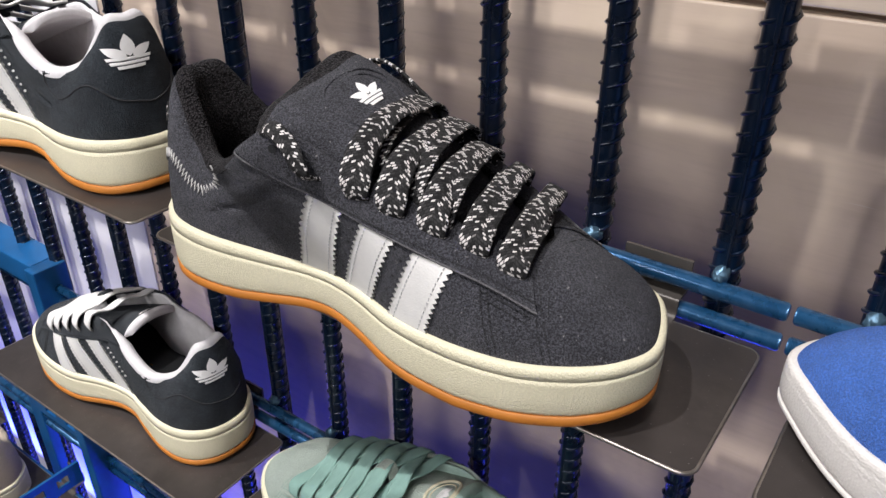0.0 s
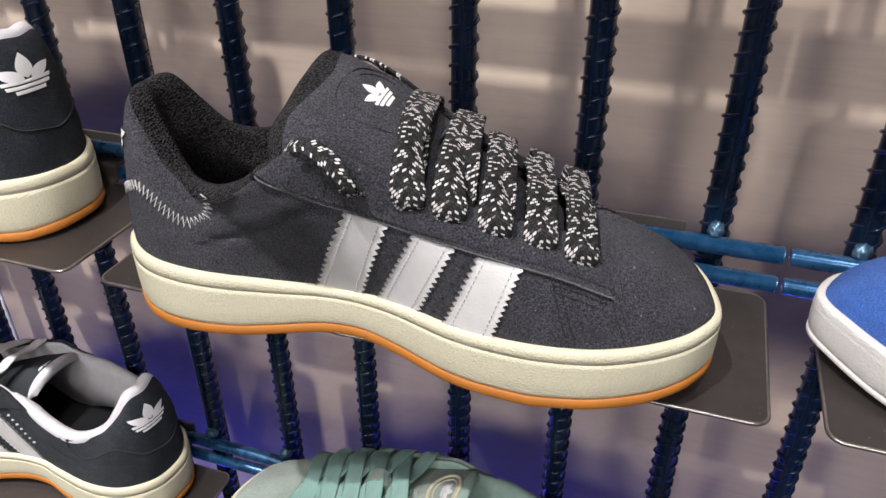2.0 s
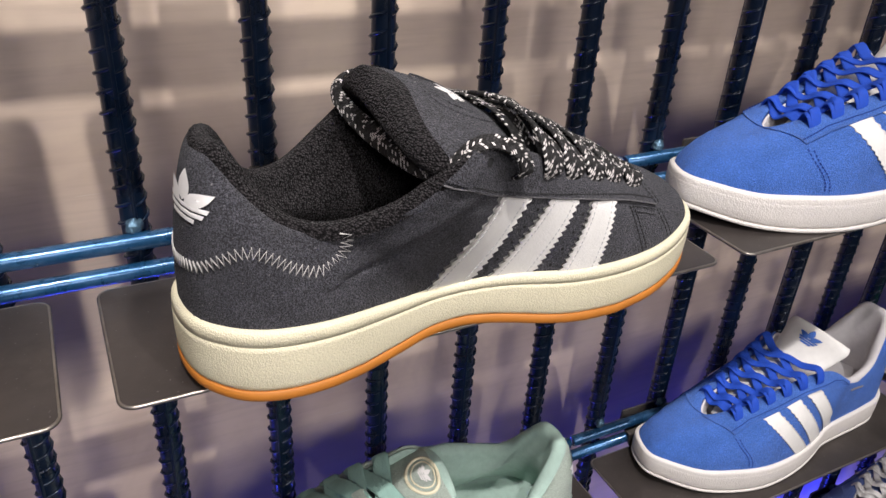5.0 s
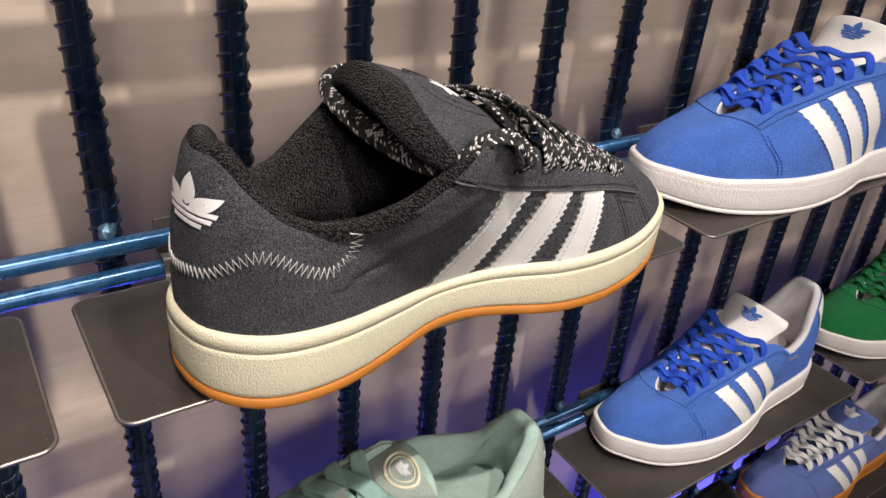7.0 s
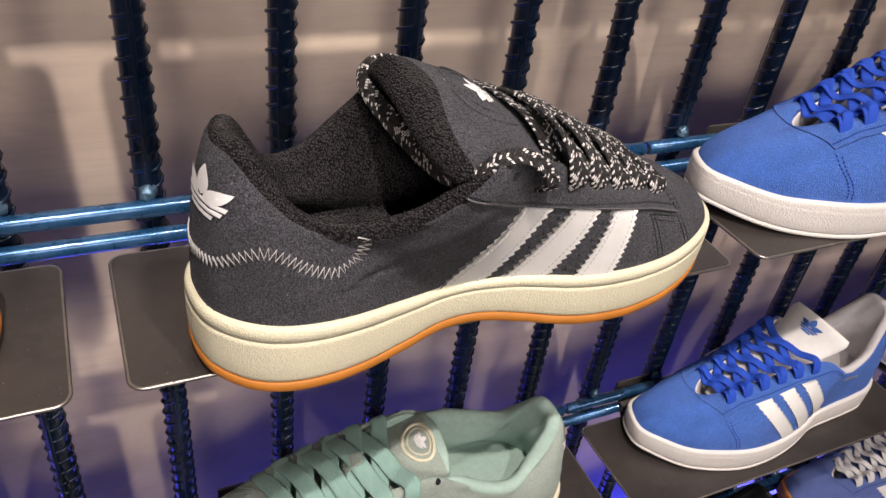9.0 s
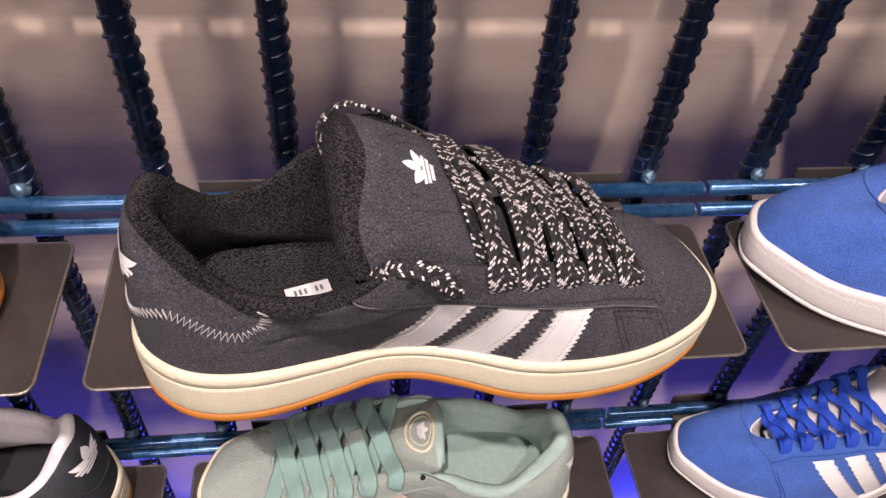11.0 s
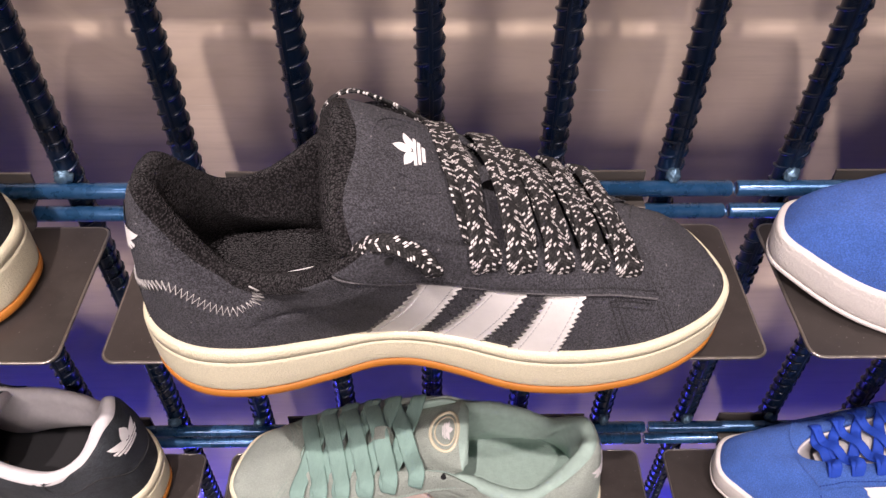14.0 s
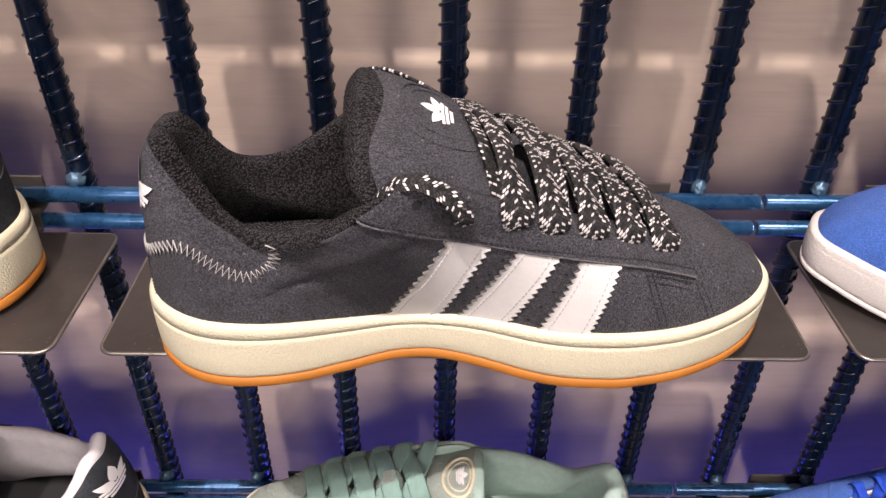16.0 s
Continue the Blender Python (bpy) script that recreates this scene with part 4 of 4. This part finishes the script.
def chunky_shoe(m, label, mats, group="sneakers on the shelves", opts=None):
    o = {"zigzag": True, "loose": False, "flat": False, "bars": False}
    o.update(opts or {})
    th = empty("sneaker", m, label, "sneaker", group)
    rows = narrow_rows(CHUNKY) if o["flat"] else CHUNKY
    last = Last(rows, side_rows(rows, True, 5.0, 0.93, not o["flat"]))
    sole = {"arch": 8.0, "gum": 7.0, "wide": 0.0, "spring": 8.0, "ledge": 0.28, "mid_label": mats.get("mid_label", ""), "out_label": mats.get("out_label", "")}
    build_sole(th, last, sole, mats["mid"], mats["out"])
    build_upper(th, last, mats["up"], mats["lin"], 105, mats.get("lip", 11.0), lin_label=mats.get("lin_label", ""))
    low = [(99, 100), (111, 96), (119, 92), (127, 88.3), (142, 83.7), (159, 80), (176, 76.2), (198, 70.3), (219.5, 63.8), (244.5, 55)]
    if o["flat"]:
        low[:3] = [(102, 95), (111, 92.5), (119, 90.5)]
    for side in (-1, 1):
        for q in CHUNKY_STRIPES:
            v, f = stripe(last, q, 13, side=side)
            mesh_ob("stripe", v, f, mats["stripe"], th, mats.get("stripe_label", ""))
        v, f = eyestay(last, low, 5.62, 12.0, 0.8, 1.7, side=side)
        mesh_ob("eyestay", v, f, mats["up"], th)
        v, f = cord(last, np.array(low) + (0.2, -0.3), 0.55, 1.0, side=side, n=140)
        mesh_ob("raw_edge", v, f, mats.get("edge", mats["up"]), th, "frayed cut edge of the facing" if "edge" in mats else "")
        ups = np.array(low[1:]) + (0.8, 1.9)
        box_seams = [[(220.5, 61), (225, 48), (230.5, 34)], [(223.5, 60.5), (228.2, 48), (233.5, 34)], [(245, 53), (249.5, 44), (253, 35.5)], [(248, 52.5), (252.4, 44), (256, 36)],
                     [(221, 60.6), (232, 57.3), (245, 52.5)], [(222, 58), (232, 54.7), (244.5, 50)], [(246, 55.5), (243.5, 60), (239.5, 65), (235, 68.5)], [(249, 54.5), (246.5, 60), (242.5, 65), (238, 68.5)]]
        v, f = merge([stitches(last, ups[:6], off=1.6, side=side), stitches(last, ups[5:], off=1.25, side=side)] + [stitches(last, q, 2.2, 1.5, 0.32, 0.12, side=side) for q in box_seams])
        mesh_ob("stitching", v, f, mats.get("thread", M_DARKT), th)
        pieces = []
        for (tl, tr, br, bl) in CHUNKY_STRIPES:
            tl, tr, br, bl = (np.array(x, float) for x in (tl, tr, br, bl))
            for k in (0.17, 0.83):
                pieces.append(stitches(last, [tl + (tr - tl) * k, bl + (br - bl) * k], 2.6, 1.6, 0.33, 1.05, side=side))
        v, f = merge(pieces)
        mesh_ob("stitching", v, f, mats.get("stripe_thread", M_STRIPET), th)
        # no real holes: black discs on the surface paint the shade inside them
        for x, z in ((157, 73), (152, 64), (147.5, 55), (142.5, 45), (184, 66), (179.5, 57), (175, 48), (170.5, 39)):
            v, f = disc_on(last, x, z, 0.8, 0.18, side)
            mesh_ob("perforation", v, f, M_BLACKHOLE, th)
        if o["bars"]:
            pieces = []
            for k in range(7):
                q = last.lift(np.array([(122.5 - 2.2 * k, 81 - 4.4 * k), (120.5 - 2.2 * k, 82 - 4.4 * k)]), np.full(2, 0.3), side=side)
                pieces.append(tube(q, 0.9, 5))
            v, f = merge(pieces)
            mesh_ob("side_print", v * MM, f, M_LOGO, th, "row of small white bars")
        # eyelet hole, its dark inside painted as a black disc
        v, f = disc_on(last, 120.8, 106, 2.0, 1.9, side)
        mesh_ob("eyelet", v, f, M_BLACKHOLE, th)
    if o["flat"]:
        rows = [(232, 2, 60, 15, 0, 2), (205, 3, 71, 20, 0, 3), (178, 3, 82, 24, 0, 4), (158, 3, 90, 27, 0, 5), (142, 3, 96, 30, 0, 6), (128, 3, 101, 31, 0, 7), (116, 3, 105, 31, 0, 7), (108, 3, 108, 29, 0, 7), (103, 3, 108, 24, 0, 7)]
        on = build_tongue(th, [(r[0], r[1], r[2] - (8.0 if o["bars"] else 4.0), *r[3:]) for r in rows], mats["up"], mats["lin"], 8, hem=1.3)
    else:
        on = stuffed_tongue(th, mats["up"], mats["lin"])
    tongue_emblem(th, on, o.get("ea", 4.1), 0.058, o.get("es", 18.0), 30 if o["flat"] else 46, mats.get("logo", M_LOGO), o.get("ring", ((21, 0.55), (15.5, 0.4))), mats.get("ring", mats["up"]), b0=o.get("eb", -0.02))
    heel_emblem(th, last, 90.5, 38, mats.get("logo", M_LOGO))
    if o["zigzag"]:
        half = [(0.0, 60.5), (0.5, 62.5), (1.05, 65), (1.45, 70), (1.9, 74), (2.32, 70.8), (2.7, 65), (3.08, 61.8), (3.38, 64), (3.6, 67), (3.92, 73.5), (4.12, 78)]
        line = [(-a, b) for a, b in half[:0:-1]] + half
        if o["bars"]:
            q = spline(np.array(line, float), np.linspace(0, len(line) - 1, 160))
            ss, vv = last.at_z(q[:, 0], q[:, 1])
            v, f = tube(last.over(ss, vv, np.full(160, 0.25)), 0.55, 6)
            v = v * MM
        else:
            v, f = zigzag(last, line)
        mesh_ob("heel_seam" if o["bars"] else "zigzag_seam", v, f, mats.get("zig", M_WHITET), th, mats.get("zig_label", ""))
    for s0 in (0.75, 0.95):
        ss, vv = last.at_z(np.full(24, s0), np.linspace(61, 39, 24))
        p = last.over(ss, vv, np.full(24, 0.2))
        v, f = merge([tube(p[k:k + 2], 0.32, 5) for k in range(0, 23, 2)])
        mesh_ob("stitching", v * MM, f, mats.get("thread", M_DARKT), th)
    # laces
    side_view = np.array([(141, 97), (160, 91), (177, 84.5), (195, 77), (212, 70), (228, 64)] if o["flat"] else [(139, 99), (160.7, 93.5), (176.6, 87.3), (194.5, 80.3), (212.5, 73.6), (229.5, 67.3)], float)
    eyes = [tuple(q) for q in last.lift(side_view, np.full(6, -0.5) if o["flat"] else np.array([1.8, 1.8, 1.7, 1.6, 1.5, 1.4]))]
    far = [far_of(p) for p in eyes]
    top = [107, 106, 99.5, 92.5, 84.5, 76.5]
    if o["bars"]:
        for k in range(5):
            add_lace(th, lace_across(eyes[k], far[k], 5, top[k] - 0.5), lace_faces(-1, 1), [9, 10, 11, 12, 13, 13, 13, 12, 11, 10, 9], 2.4, mats["lace"])
    elif o["flat"]:
        for k in range(5):
            add_lace(th, lace_across(far[k], eyes[k + 1], 5, top[k] - 4.5), lace_faces(1, -1), [8, 10, 11, 12, 13, 13, 13, 12, 11, 10, 8], 2.0, mats["lace"])
            add_lace(th, lace_across(eyes[k], far[k + 1], 5, top[k] - 1.5), lace_faces(-1, 1), [8, 10, 11, 12, 13, 13, 13, 12, 11, 10, 8], 2.2, mats["lace"])
    else:
        # lower strands: from a far eyelet across the tongue, in under the near facing
        for k in range(5):
            x, y, z = far[k]
            rise = (19, 17.5, 15, 12, 9)[k]
            path = [(x, y - 2, z - 3), (x + 0.5, y + 1.5, z + 2), (x + 2, y - 3, z + 0.55 * rise), (x + 5, y - 18, z + 0.98 * rise), (x + 9, 3, z + 1.12 * rise), (x + 13, -18, z + 0.98 * rise), (x + 16, -31, z + 0.45 * rise), (x + 17, -38 + 2 * k, z - 2)]
            faces = [(0, 1, 0.2), (0, 1, 0.4), (0.1, 0.7, 0.8), (0.2, 0.3, 1), (0.3, 0, 1), (0.3, -0.3, 1), (0.2, -0.7, 0.8), (0.1, -1, 0.4)]
            add_lace(th, path, faces, [8, 10, 13, 14, 14, 14, 12, 9], 2.0, mats["lace"])
        # upper strands: out of the near eyelets, steeply up and over, slanting back towards the heel
        for k in range(1, 6):
            x, y, z = eyes[k]
            rise, tilt = (0, 20.5, 18.5, 16.0, 13.0, 10.5)[k], (0, 1.5, -1.0, 0.8, -0.6, 0.9)[k]
            path = [(x + 1, y + 2.0, z - 6), (x + 0.5, y - 1.2, z - 2.5), (x, y - 1.2, z + 3.5), (x - 1.5, y + 4.5, z + 0.56 * rise), (x - 4, y + 16, z + 0.86 * rise), (x - 6, y + 33, z + rise + tilt),
                    (x - 9, y + 52, z + 0.95 * rise), (x - 13, y + 68, z + 0.62 * rise), (x - 15, y + 80 - 3 * k, z + 0.1 * rise - 3), (x - 15, y + 78 - 3 * k, z - 8)]
            faces = [(0, -1, 0), (0.1, -1, 0.15), (0.3, -1, 0.35), (0.6, -0.8, 0.6), (0.75 + 0.1 * tilt, -0.4, 0.8), (0.6 - 0.2 * tilt, -0.1, 1), (0.35, 0.3, 1), (0.2, 0.8, 0.8), (0.1, 1, 0.2), (0, 1, 0)]
            add_lace(th, path, faces, [9, 12.5, 14.5, 14, 12.5, 11.5, 11, 11, 10, 8], 2.6, mats["lace"], 70)
    v, f, _ = ribbon([(160, -2, 97), (163, -2, 104.5), (168, -2, 106), (175, -2, 101.5), (179, -2, 90)], [(-1, 0, 0.3), (-0.7, 0, 0.8), (0.2, 0, 1), (0.7, 0, 0.8), (1, 0, 0.2)], 11, 1.6, 24)
    mesh_ob("lace_loop", v, f, mats["up"], th)
    if o["loose"]:
        turn = Matrix.Rotation(radians(14), 3, "Z")
        tag = lambda pts, z: np.array([tuple(turn @ Vector((a, b, 0)) + Vector((80, -3.5, z))) for a, b in pts])
        mesh_ob("size_label", tag([(-11, -4.5), (11, -4.5), (11, 4.5), (-11, 4.5)], 45.5) * MM, [(0, 1, 2, 3)], M_LOGO, th, "white size label with small grey bars", False)
        pieces = [(tag([(a, -1.6), (a + 1.3, -1.6), (a + 1.3, 1.8), (a, 1.8)], 45.75), [(0, 1, 2, 3)]) for a in (-7, -4.6, -2, 3.5, 6)]
        v, f = merge(pieces)
        mesh_ob("label_print", v * MM, f, M_GREYP, th, "small grey bars")["loose"] = 1
        path = [(140, -48.5, 94), (139.5, -55.5, 97.5), (138.5, -57.8, 103), (133, -56.8, 110.5), (123, -54.5, 115), (114, -52, 112.5), (107, -48.5, 104), (102.5, -40, 99), (99.5, -20, 98), (97, 4, 99), (94.5, 24, 102), (90.5, 36, 109), (94, 45, 115), (105, 49.5, 117), (120, 48, 111), (136, 44, 101), (142, 43, 92)]
        faces = [(0, -1, 0.1), (0, -1, 0.2), (0, -1, 0.5), (0, -0.7, 1), (-0.2, -0.6, 1), (-0.6, -0.4, 0.8), (-1, -0.2, 0.4), (-1, -0.2, 0.3), (-1, -0.1, 0.4), (-1, -0.1, 0.4), (-1, -0.2, 0.4), (-1, -0.2, 0.4), (-0.7, 0.4, 0.8), (0, 0.5, 1), (0, 0.8, 0.8), (0, 1, 0.4), (0, 1, 0)]
        add_lace(th, path, faces, [7, 7.5, 8, 8, 8, 8, 8.5, 10, 11, 11, 10.5, 9.5, 9, 9, 9, 9, 8], 2.2, mats["lace"], 120)["loose"] = 1
    return th, last


def slender_shoe(m, label, mats, group="sneakers on the shelves"):
    """A slim low sneaker: thin foxed sole, stitched toe line, narrow crossed laces."""
    th = empty("sneaker", m, label, "sneaker", group)
    last = Last(SLENDER, slender_far(SLENDER))
    build_sole(th, last, {"arch": 2.0, "gum": 3.5, "wide": 0.3, "spring": 10.0, "ledge": 0.0, "mid_label": "white rubber sidewall", "out_label": ""}, mats["mid"], mats["out"])
    build_upper(th, last, mats["up"], mats["lin"], 105, 8.0, seams=False, lin_label="pale lining")
    low = [(106, 76), (114, 82), (124, 84), (138, 82), (158, 78.5), (176, 74), (196, 68), (214, 62), (232, 54)]
    for side in (-1, 1):
        for q in SLENDER_STRIPES:
            v, f = stripe(last, q, 14, 0.9, side, 0.7)
            mesh_ob("stripe", v, f, mats["stripe"], th, "white leather stripe")
        v, f = eyestay(last, low, 5.95, 13.0, 0.7, 1.2, side)
        mesh_ob("eyestay", v, f, mats["up"], th)
        toe_line = spline(np.array([(228, 52), (226, 46), (221, 38), (219, 31), (219, 26)], float), np.linspace(0, 4, 24))
        v, f = merge([stitches(last, toe_line, off=0.2, side=side), stitches(last, toe_line + (3, 0.4), off=0.2, side=side), stitches(last, np.array(low) + (0.8, 1.8), off=1.25, side=side)])
        mesh_ob("stitching", v, f, mats["thread"], th)
        pieces = []
        for k in range(6):
            x0 = 66 + k * 4.0
            q = last.lift(np.array([(x0, 57 + k * 0.8), (x0 + 2.4, 57.4 + k * 0.8)]), np.full(2, 0.4), side=side)
            pieces.append(tube(q, 1.0, 5))
        v, f = merge(pieces)
        mesh_ob("side_print", v * MM, f, mats["print"], th, "row of small faded bars")
    # white heel tab
    S, Z = np.meshgrid(np.linspace(-1.9, 1.9, 40), np.linspace(0, 1, 10), indexing="ij")
    lowz = 60 + 12 * np.abs(S / 1.9) ** 2
    rim = last.row(S)[..., 5] - 0.6
    s_, v_ = last.at_z(S, lowz + (rim - lowz) * Z)
    p = last.over(s_, v_, np.full(S.shape, 1.1))
    mesh_ob("heel_tab", p.reshape(-1, 3) * MM, grid_faces(40, 10), mats["tab"], th, "white leather heel tab")
    rows = [(222, 0, 49, 6, 0, 1.5), (206, 0, 58, 10, 0, 2), (170, 0, 75, 18, 0, 3), (140, 0, 85, 23, 0, 4), (122, 0, 97, 28, 0, 5), (112, 0, 107, 32, 0, 6), (107, 0, 112, 30, 0, 6)]
    on = build_tongue(th, rows, mats["tongue"], mats["lin"], 8)
    tongue_emblem(th, on, 4.45, 0.06, 24, 31, mats["logo"], ())
    eyes = [(142, -31.5, 84), (158, -28.5, 80), (174, -26, 75.5), (190, -23.5, 70), (206, -21, 64.5), (221, -18.5, 59)]
    top = [96, 91.5, 85, 78, 71, 64.5]
    for k in range(0, 5):
        far = [(x, -y, z) for x, y, z in eyes]
        add_lace(th, lace_across(far[k], eyes[k + 1], 5, (top[k] + top[k + 1]) / 2 - 0.5), lace_faces(1, -1), 7.8, 1.9, mats["lace"], 44)
        add_lace(th, lace_across(eyes[k], far[k + 1], 5, (top[k] + top[k + 1]) / 2 + 1.5), lace_faces(-1, 1), 7.8, 1.9, mats["lace"], 44)
    add_lace(th, lace_across(eyes[5], (221, 18.5, 59), 4, 64), lace_faces(-1, 1), 7.8, 1.9, mats["lace"], 44)
    return th


def recoloured(src, m, label, swap, skip=(), scale=1.0, group="sneakers on the shelves"):
    """Another sneaker of the same make in other colours: swap maps material names to materials, skip names parts to leave out."""
    th = empty("sneaker", m @ (Matrix.Scale(scale, 4) if isinstance(scale, float) else Matrix.Diagonal((*scale, 1))), label, "sneaker", group)
    for o in src.children:
        key = o.data.materials[0].name
        if o.name.split(".")[0] in skip or ("loose" in o.keys()):
            continue
        c = o.copy()
        c.data = o.data.copy()
        c.data.materials[0] = swap.get((o.name.split(".")[0], key), swap.get(key, o.data.materials[0]))
        for tag in ("label",):
            if tag in c.keys() and c.data.materials[0] != o.data.materials[0]:
                del c[tag]
        scene.collection.objects.link(c)
        c.parent = th
    return th


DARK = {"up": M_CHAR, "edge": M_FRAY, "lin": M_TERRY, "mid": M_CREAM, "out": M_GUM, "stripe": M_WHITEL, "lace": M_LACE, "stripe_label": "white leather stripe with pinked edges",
        "mid_label": "cream textured rubber sidewall", "out_label": "orange gum rubber outsole", "lin_label": "black terry lining", "zig_label": "white zigzag stitching"}
shoe, last = chunky_shoe(pose(0.033, 0.020, 1.300, 0, 0, 2.3), "charcoal suede sneaker with white stripes and speckled laces", DARK, opts={"loose": True})

M_LINW = mat("white_terry_fabric", (0.58, 0.555, 0.56), 0.95, var=0.06, scale=200, bump=0.5, bscale=900, dist=0.001)
M_MINT = suede("pale_mint_suede", (0.47, 0.54, 0.47), 0.12, 0.06)
M_MINTL = mat("mint_fabric", (0.35, 0.47, 0.41), 0.9, var=0.08, scale=200, bump=0.6, bscale=900, dist=0.001)
M_MINTLACE = mat("mint_lace_cloth", (0.235, 0.375, 0.325), 0.9, var=0.08, scale=200, bump=0.8, bscale=900, dist=0.001, stretch=(1, 0.3, 1))
M_PEACH = mat("pale_peach_leather", (0.70, 0.56, 0.48), 0.55, var=0.05)
M_BLUE = suede("royal_blue_suede", (0.075, 0.180, 0.60), 0.2, 0.12)
M_BLUEL = mat("blue_lace_cloth", (0.008, 0.055, 0.42), 0.8, var=0.1, scale=300, bump=0.6, bscale=1000)
M_WSOLE = mat("white_rubber", (0.70, 0.66, 0.62), 0.55, var=0.04, scale=60, bump=0.7, dist=0.0004, knit=900, loops=(0.95, 1.02))
M_WLACE = mat("white_lace_cloth", (0.66, 0.64, 0.62), 0.85, var=0.06, scale=300, bump=0.5, bscale=1000)
M_GOLD = mat("faded_gold_print", (0.25, 0.24, 0.25), 0.5, var=0.1)
M_GREEN = suede("green_suede", (0.015, 0.19, 0.055), 0.15, 0.1)
M_PALEB = suede("pale_blue_suede", (0.15, 0.21, 0.52), 0.12, 0.08)
M_RED = suede("red_suede", (0.50, 0.012, 0.012), 0.12, 0.1)
M_BEIGE = suede("beige_suede", (0.55, 0.46, 0.36), 0.12, 0.06)
M_BLACK = suede("black_suede", (0.010, 0.010, 0.011), 0.2, 0.1)
M_BLUETH = mat("dark_blue_thread", (0.006, 0.035, 0.25), 0.85)

SLATE = {"up": M_CHARD, "lin": M_LINW, "mid": M_CREAM, "out": M_GUM, "stripe": M_WHITEL, "lace": M_WLACE, "zig": M_DARKT, "lin_label": "pale terry lining", "mid_label": "cream rubber sidewall", "out_label": "orange gum rubber outsole"}
MINT = {"up": M_MINT, "lin": M_MINTL, "mid": M_CREAM, "out": M_CREAM, "stripe": M_PEACH, "lace": M_MINTLACE, "thread": M_MINTL, "ring": M_CREAM, "stripe_label": "pale peach stripe"}
BEIGE = {"dark_charcoal_suede": M_BEIGE, "white_terry_fabric": M_BEIGE, "dark_thread": M_BEIGE, "gum_rubber": M_CREAM}
slate, _ = chunky_shoe(pose(-0.053, 0.055, 1.300, 0, 0, 180) @ Matrix.Diagonal((0.99, -0.99, 1.05, 1)), "dark slate suede sneaker with pale lining, on a shelf", SLATE, opts={"flat": True, "bars": True, "ring": (), "ea": 6.3, "es": 15})
recoloured(slate, pose(-0.050, 0.071, 1.027, 0, 0, 180), "dark slate suede sneaker with white laces and stripes", {("insole", "white_terry_fabric"): M_BLACKHOLE}, (), (0.98, -0.97, 1.05))
chunky_shoe(pose(0.303, 0.055, 1.027, 0, 0, 177.5) @ Matrix.Diagonal((1.0, -1.0, 0.955, 1)), "pale mint suede sneaker with thick mint laces", MINT, opts={"flat": True, "zigzag": False, "ring": ((17, 1.3), (12.5, 0.6)), "ea": 5.8, "es": 17})
recoloured(slate, pose(-0.548, 0.030, 0.666, 0, 0, 180), "beige suede sneaker on a low shelf", BEIGE, ("heel_seam",), (0.97, -0.97, 0.97))


def slim(m, label, up, lace, out=None, logo=None, tongue=None):
    return slender_shoe(m, label, {"up": up, "lin": M_LINW, "mid": M_WSOLE, "out": out or M_WSOLE, "stripe": M_WHITEL, "lace": lace, "thread": M_BLUETH, "print": M_GOLD, "tab": M_WHITEL,
                              "tongue": tongue or M_WHITEL, "logo": logo or M_BLUE})


blue = slim(pose(0.6810, 0.0405, 1.300, 0, 0, 177) @ Matrix.Diagonal((1.07, -1.0, 1.07, 1)), "royal blue suede sneaker with white sole and stripes", M_BLUE, M_BLUEL)
recoloured(blue, pose(0.7005, 0.0695, 1.027, 0, 0, 181.6), "royal blue suede sneaker with white tongue and stripes", {}, scale=(1.0, -1.0, 1.0))
SLIM = "royal_blue_suede"
recoloured(blue, pose(1.040, 0.055, 1.027, 0, 0, 178), "green suede sneaker with white sole", {SLIM: M_GREEN, "blue_lace_cloth": M_GREEN}, scale=(1.0, -1.0, 1.0))
recoloured(blue, pose(1.045, 0.060, 0.754, 0, 0, 178), "pale blue suede sneaker with white laces and gum sole", {SLIM: M_PALEB, "blue_lace_cloth": M_WLACE, "white_rubber": M_GUM, ("tongue", "white_leather"): M_PALEB, ("emblem", SLIM): M_LOGO}, scale=(1.0, -1.0, 1.0))
recoloured(blue, pose(0.670, 0.055, 0.754, 0, 0, 178), "black suede sneaker with white laces", {SLIM: M_BLACK, "blue_lace_cloth": M_WLACE, "white_terry_fabric": M_BLACK, ("tongue", "white_leather"): M_BLACK, ("heel_tab", "white_leather"): M_BLACK, ("emblem", SLIM): M_LOGO}, scale=(1.0, -1.0, 1.0))
recoloured(blue, pose(1.120, 0.060, 0.481, 0, 0, 178), "red suede sneaker on a low shelf", {SLIM: M_RED, "blue_lace_cloth": M_RED}, scale=(1.0, -1.0, 1.0))
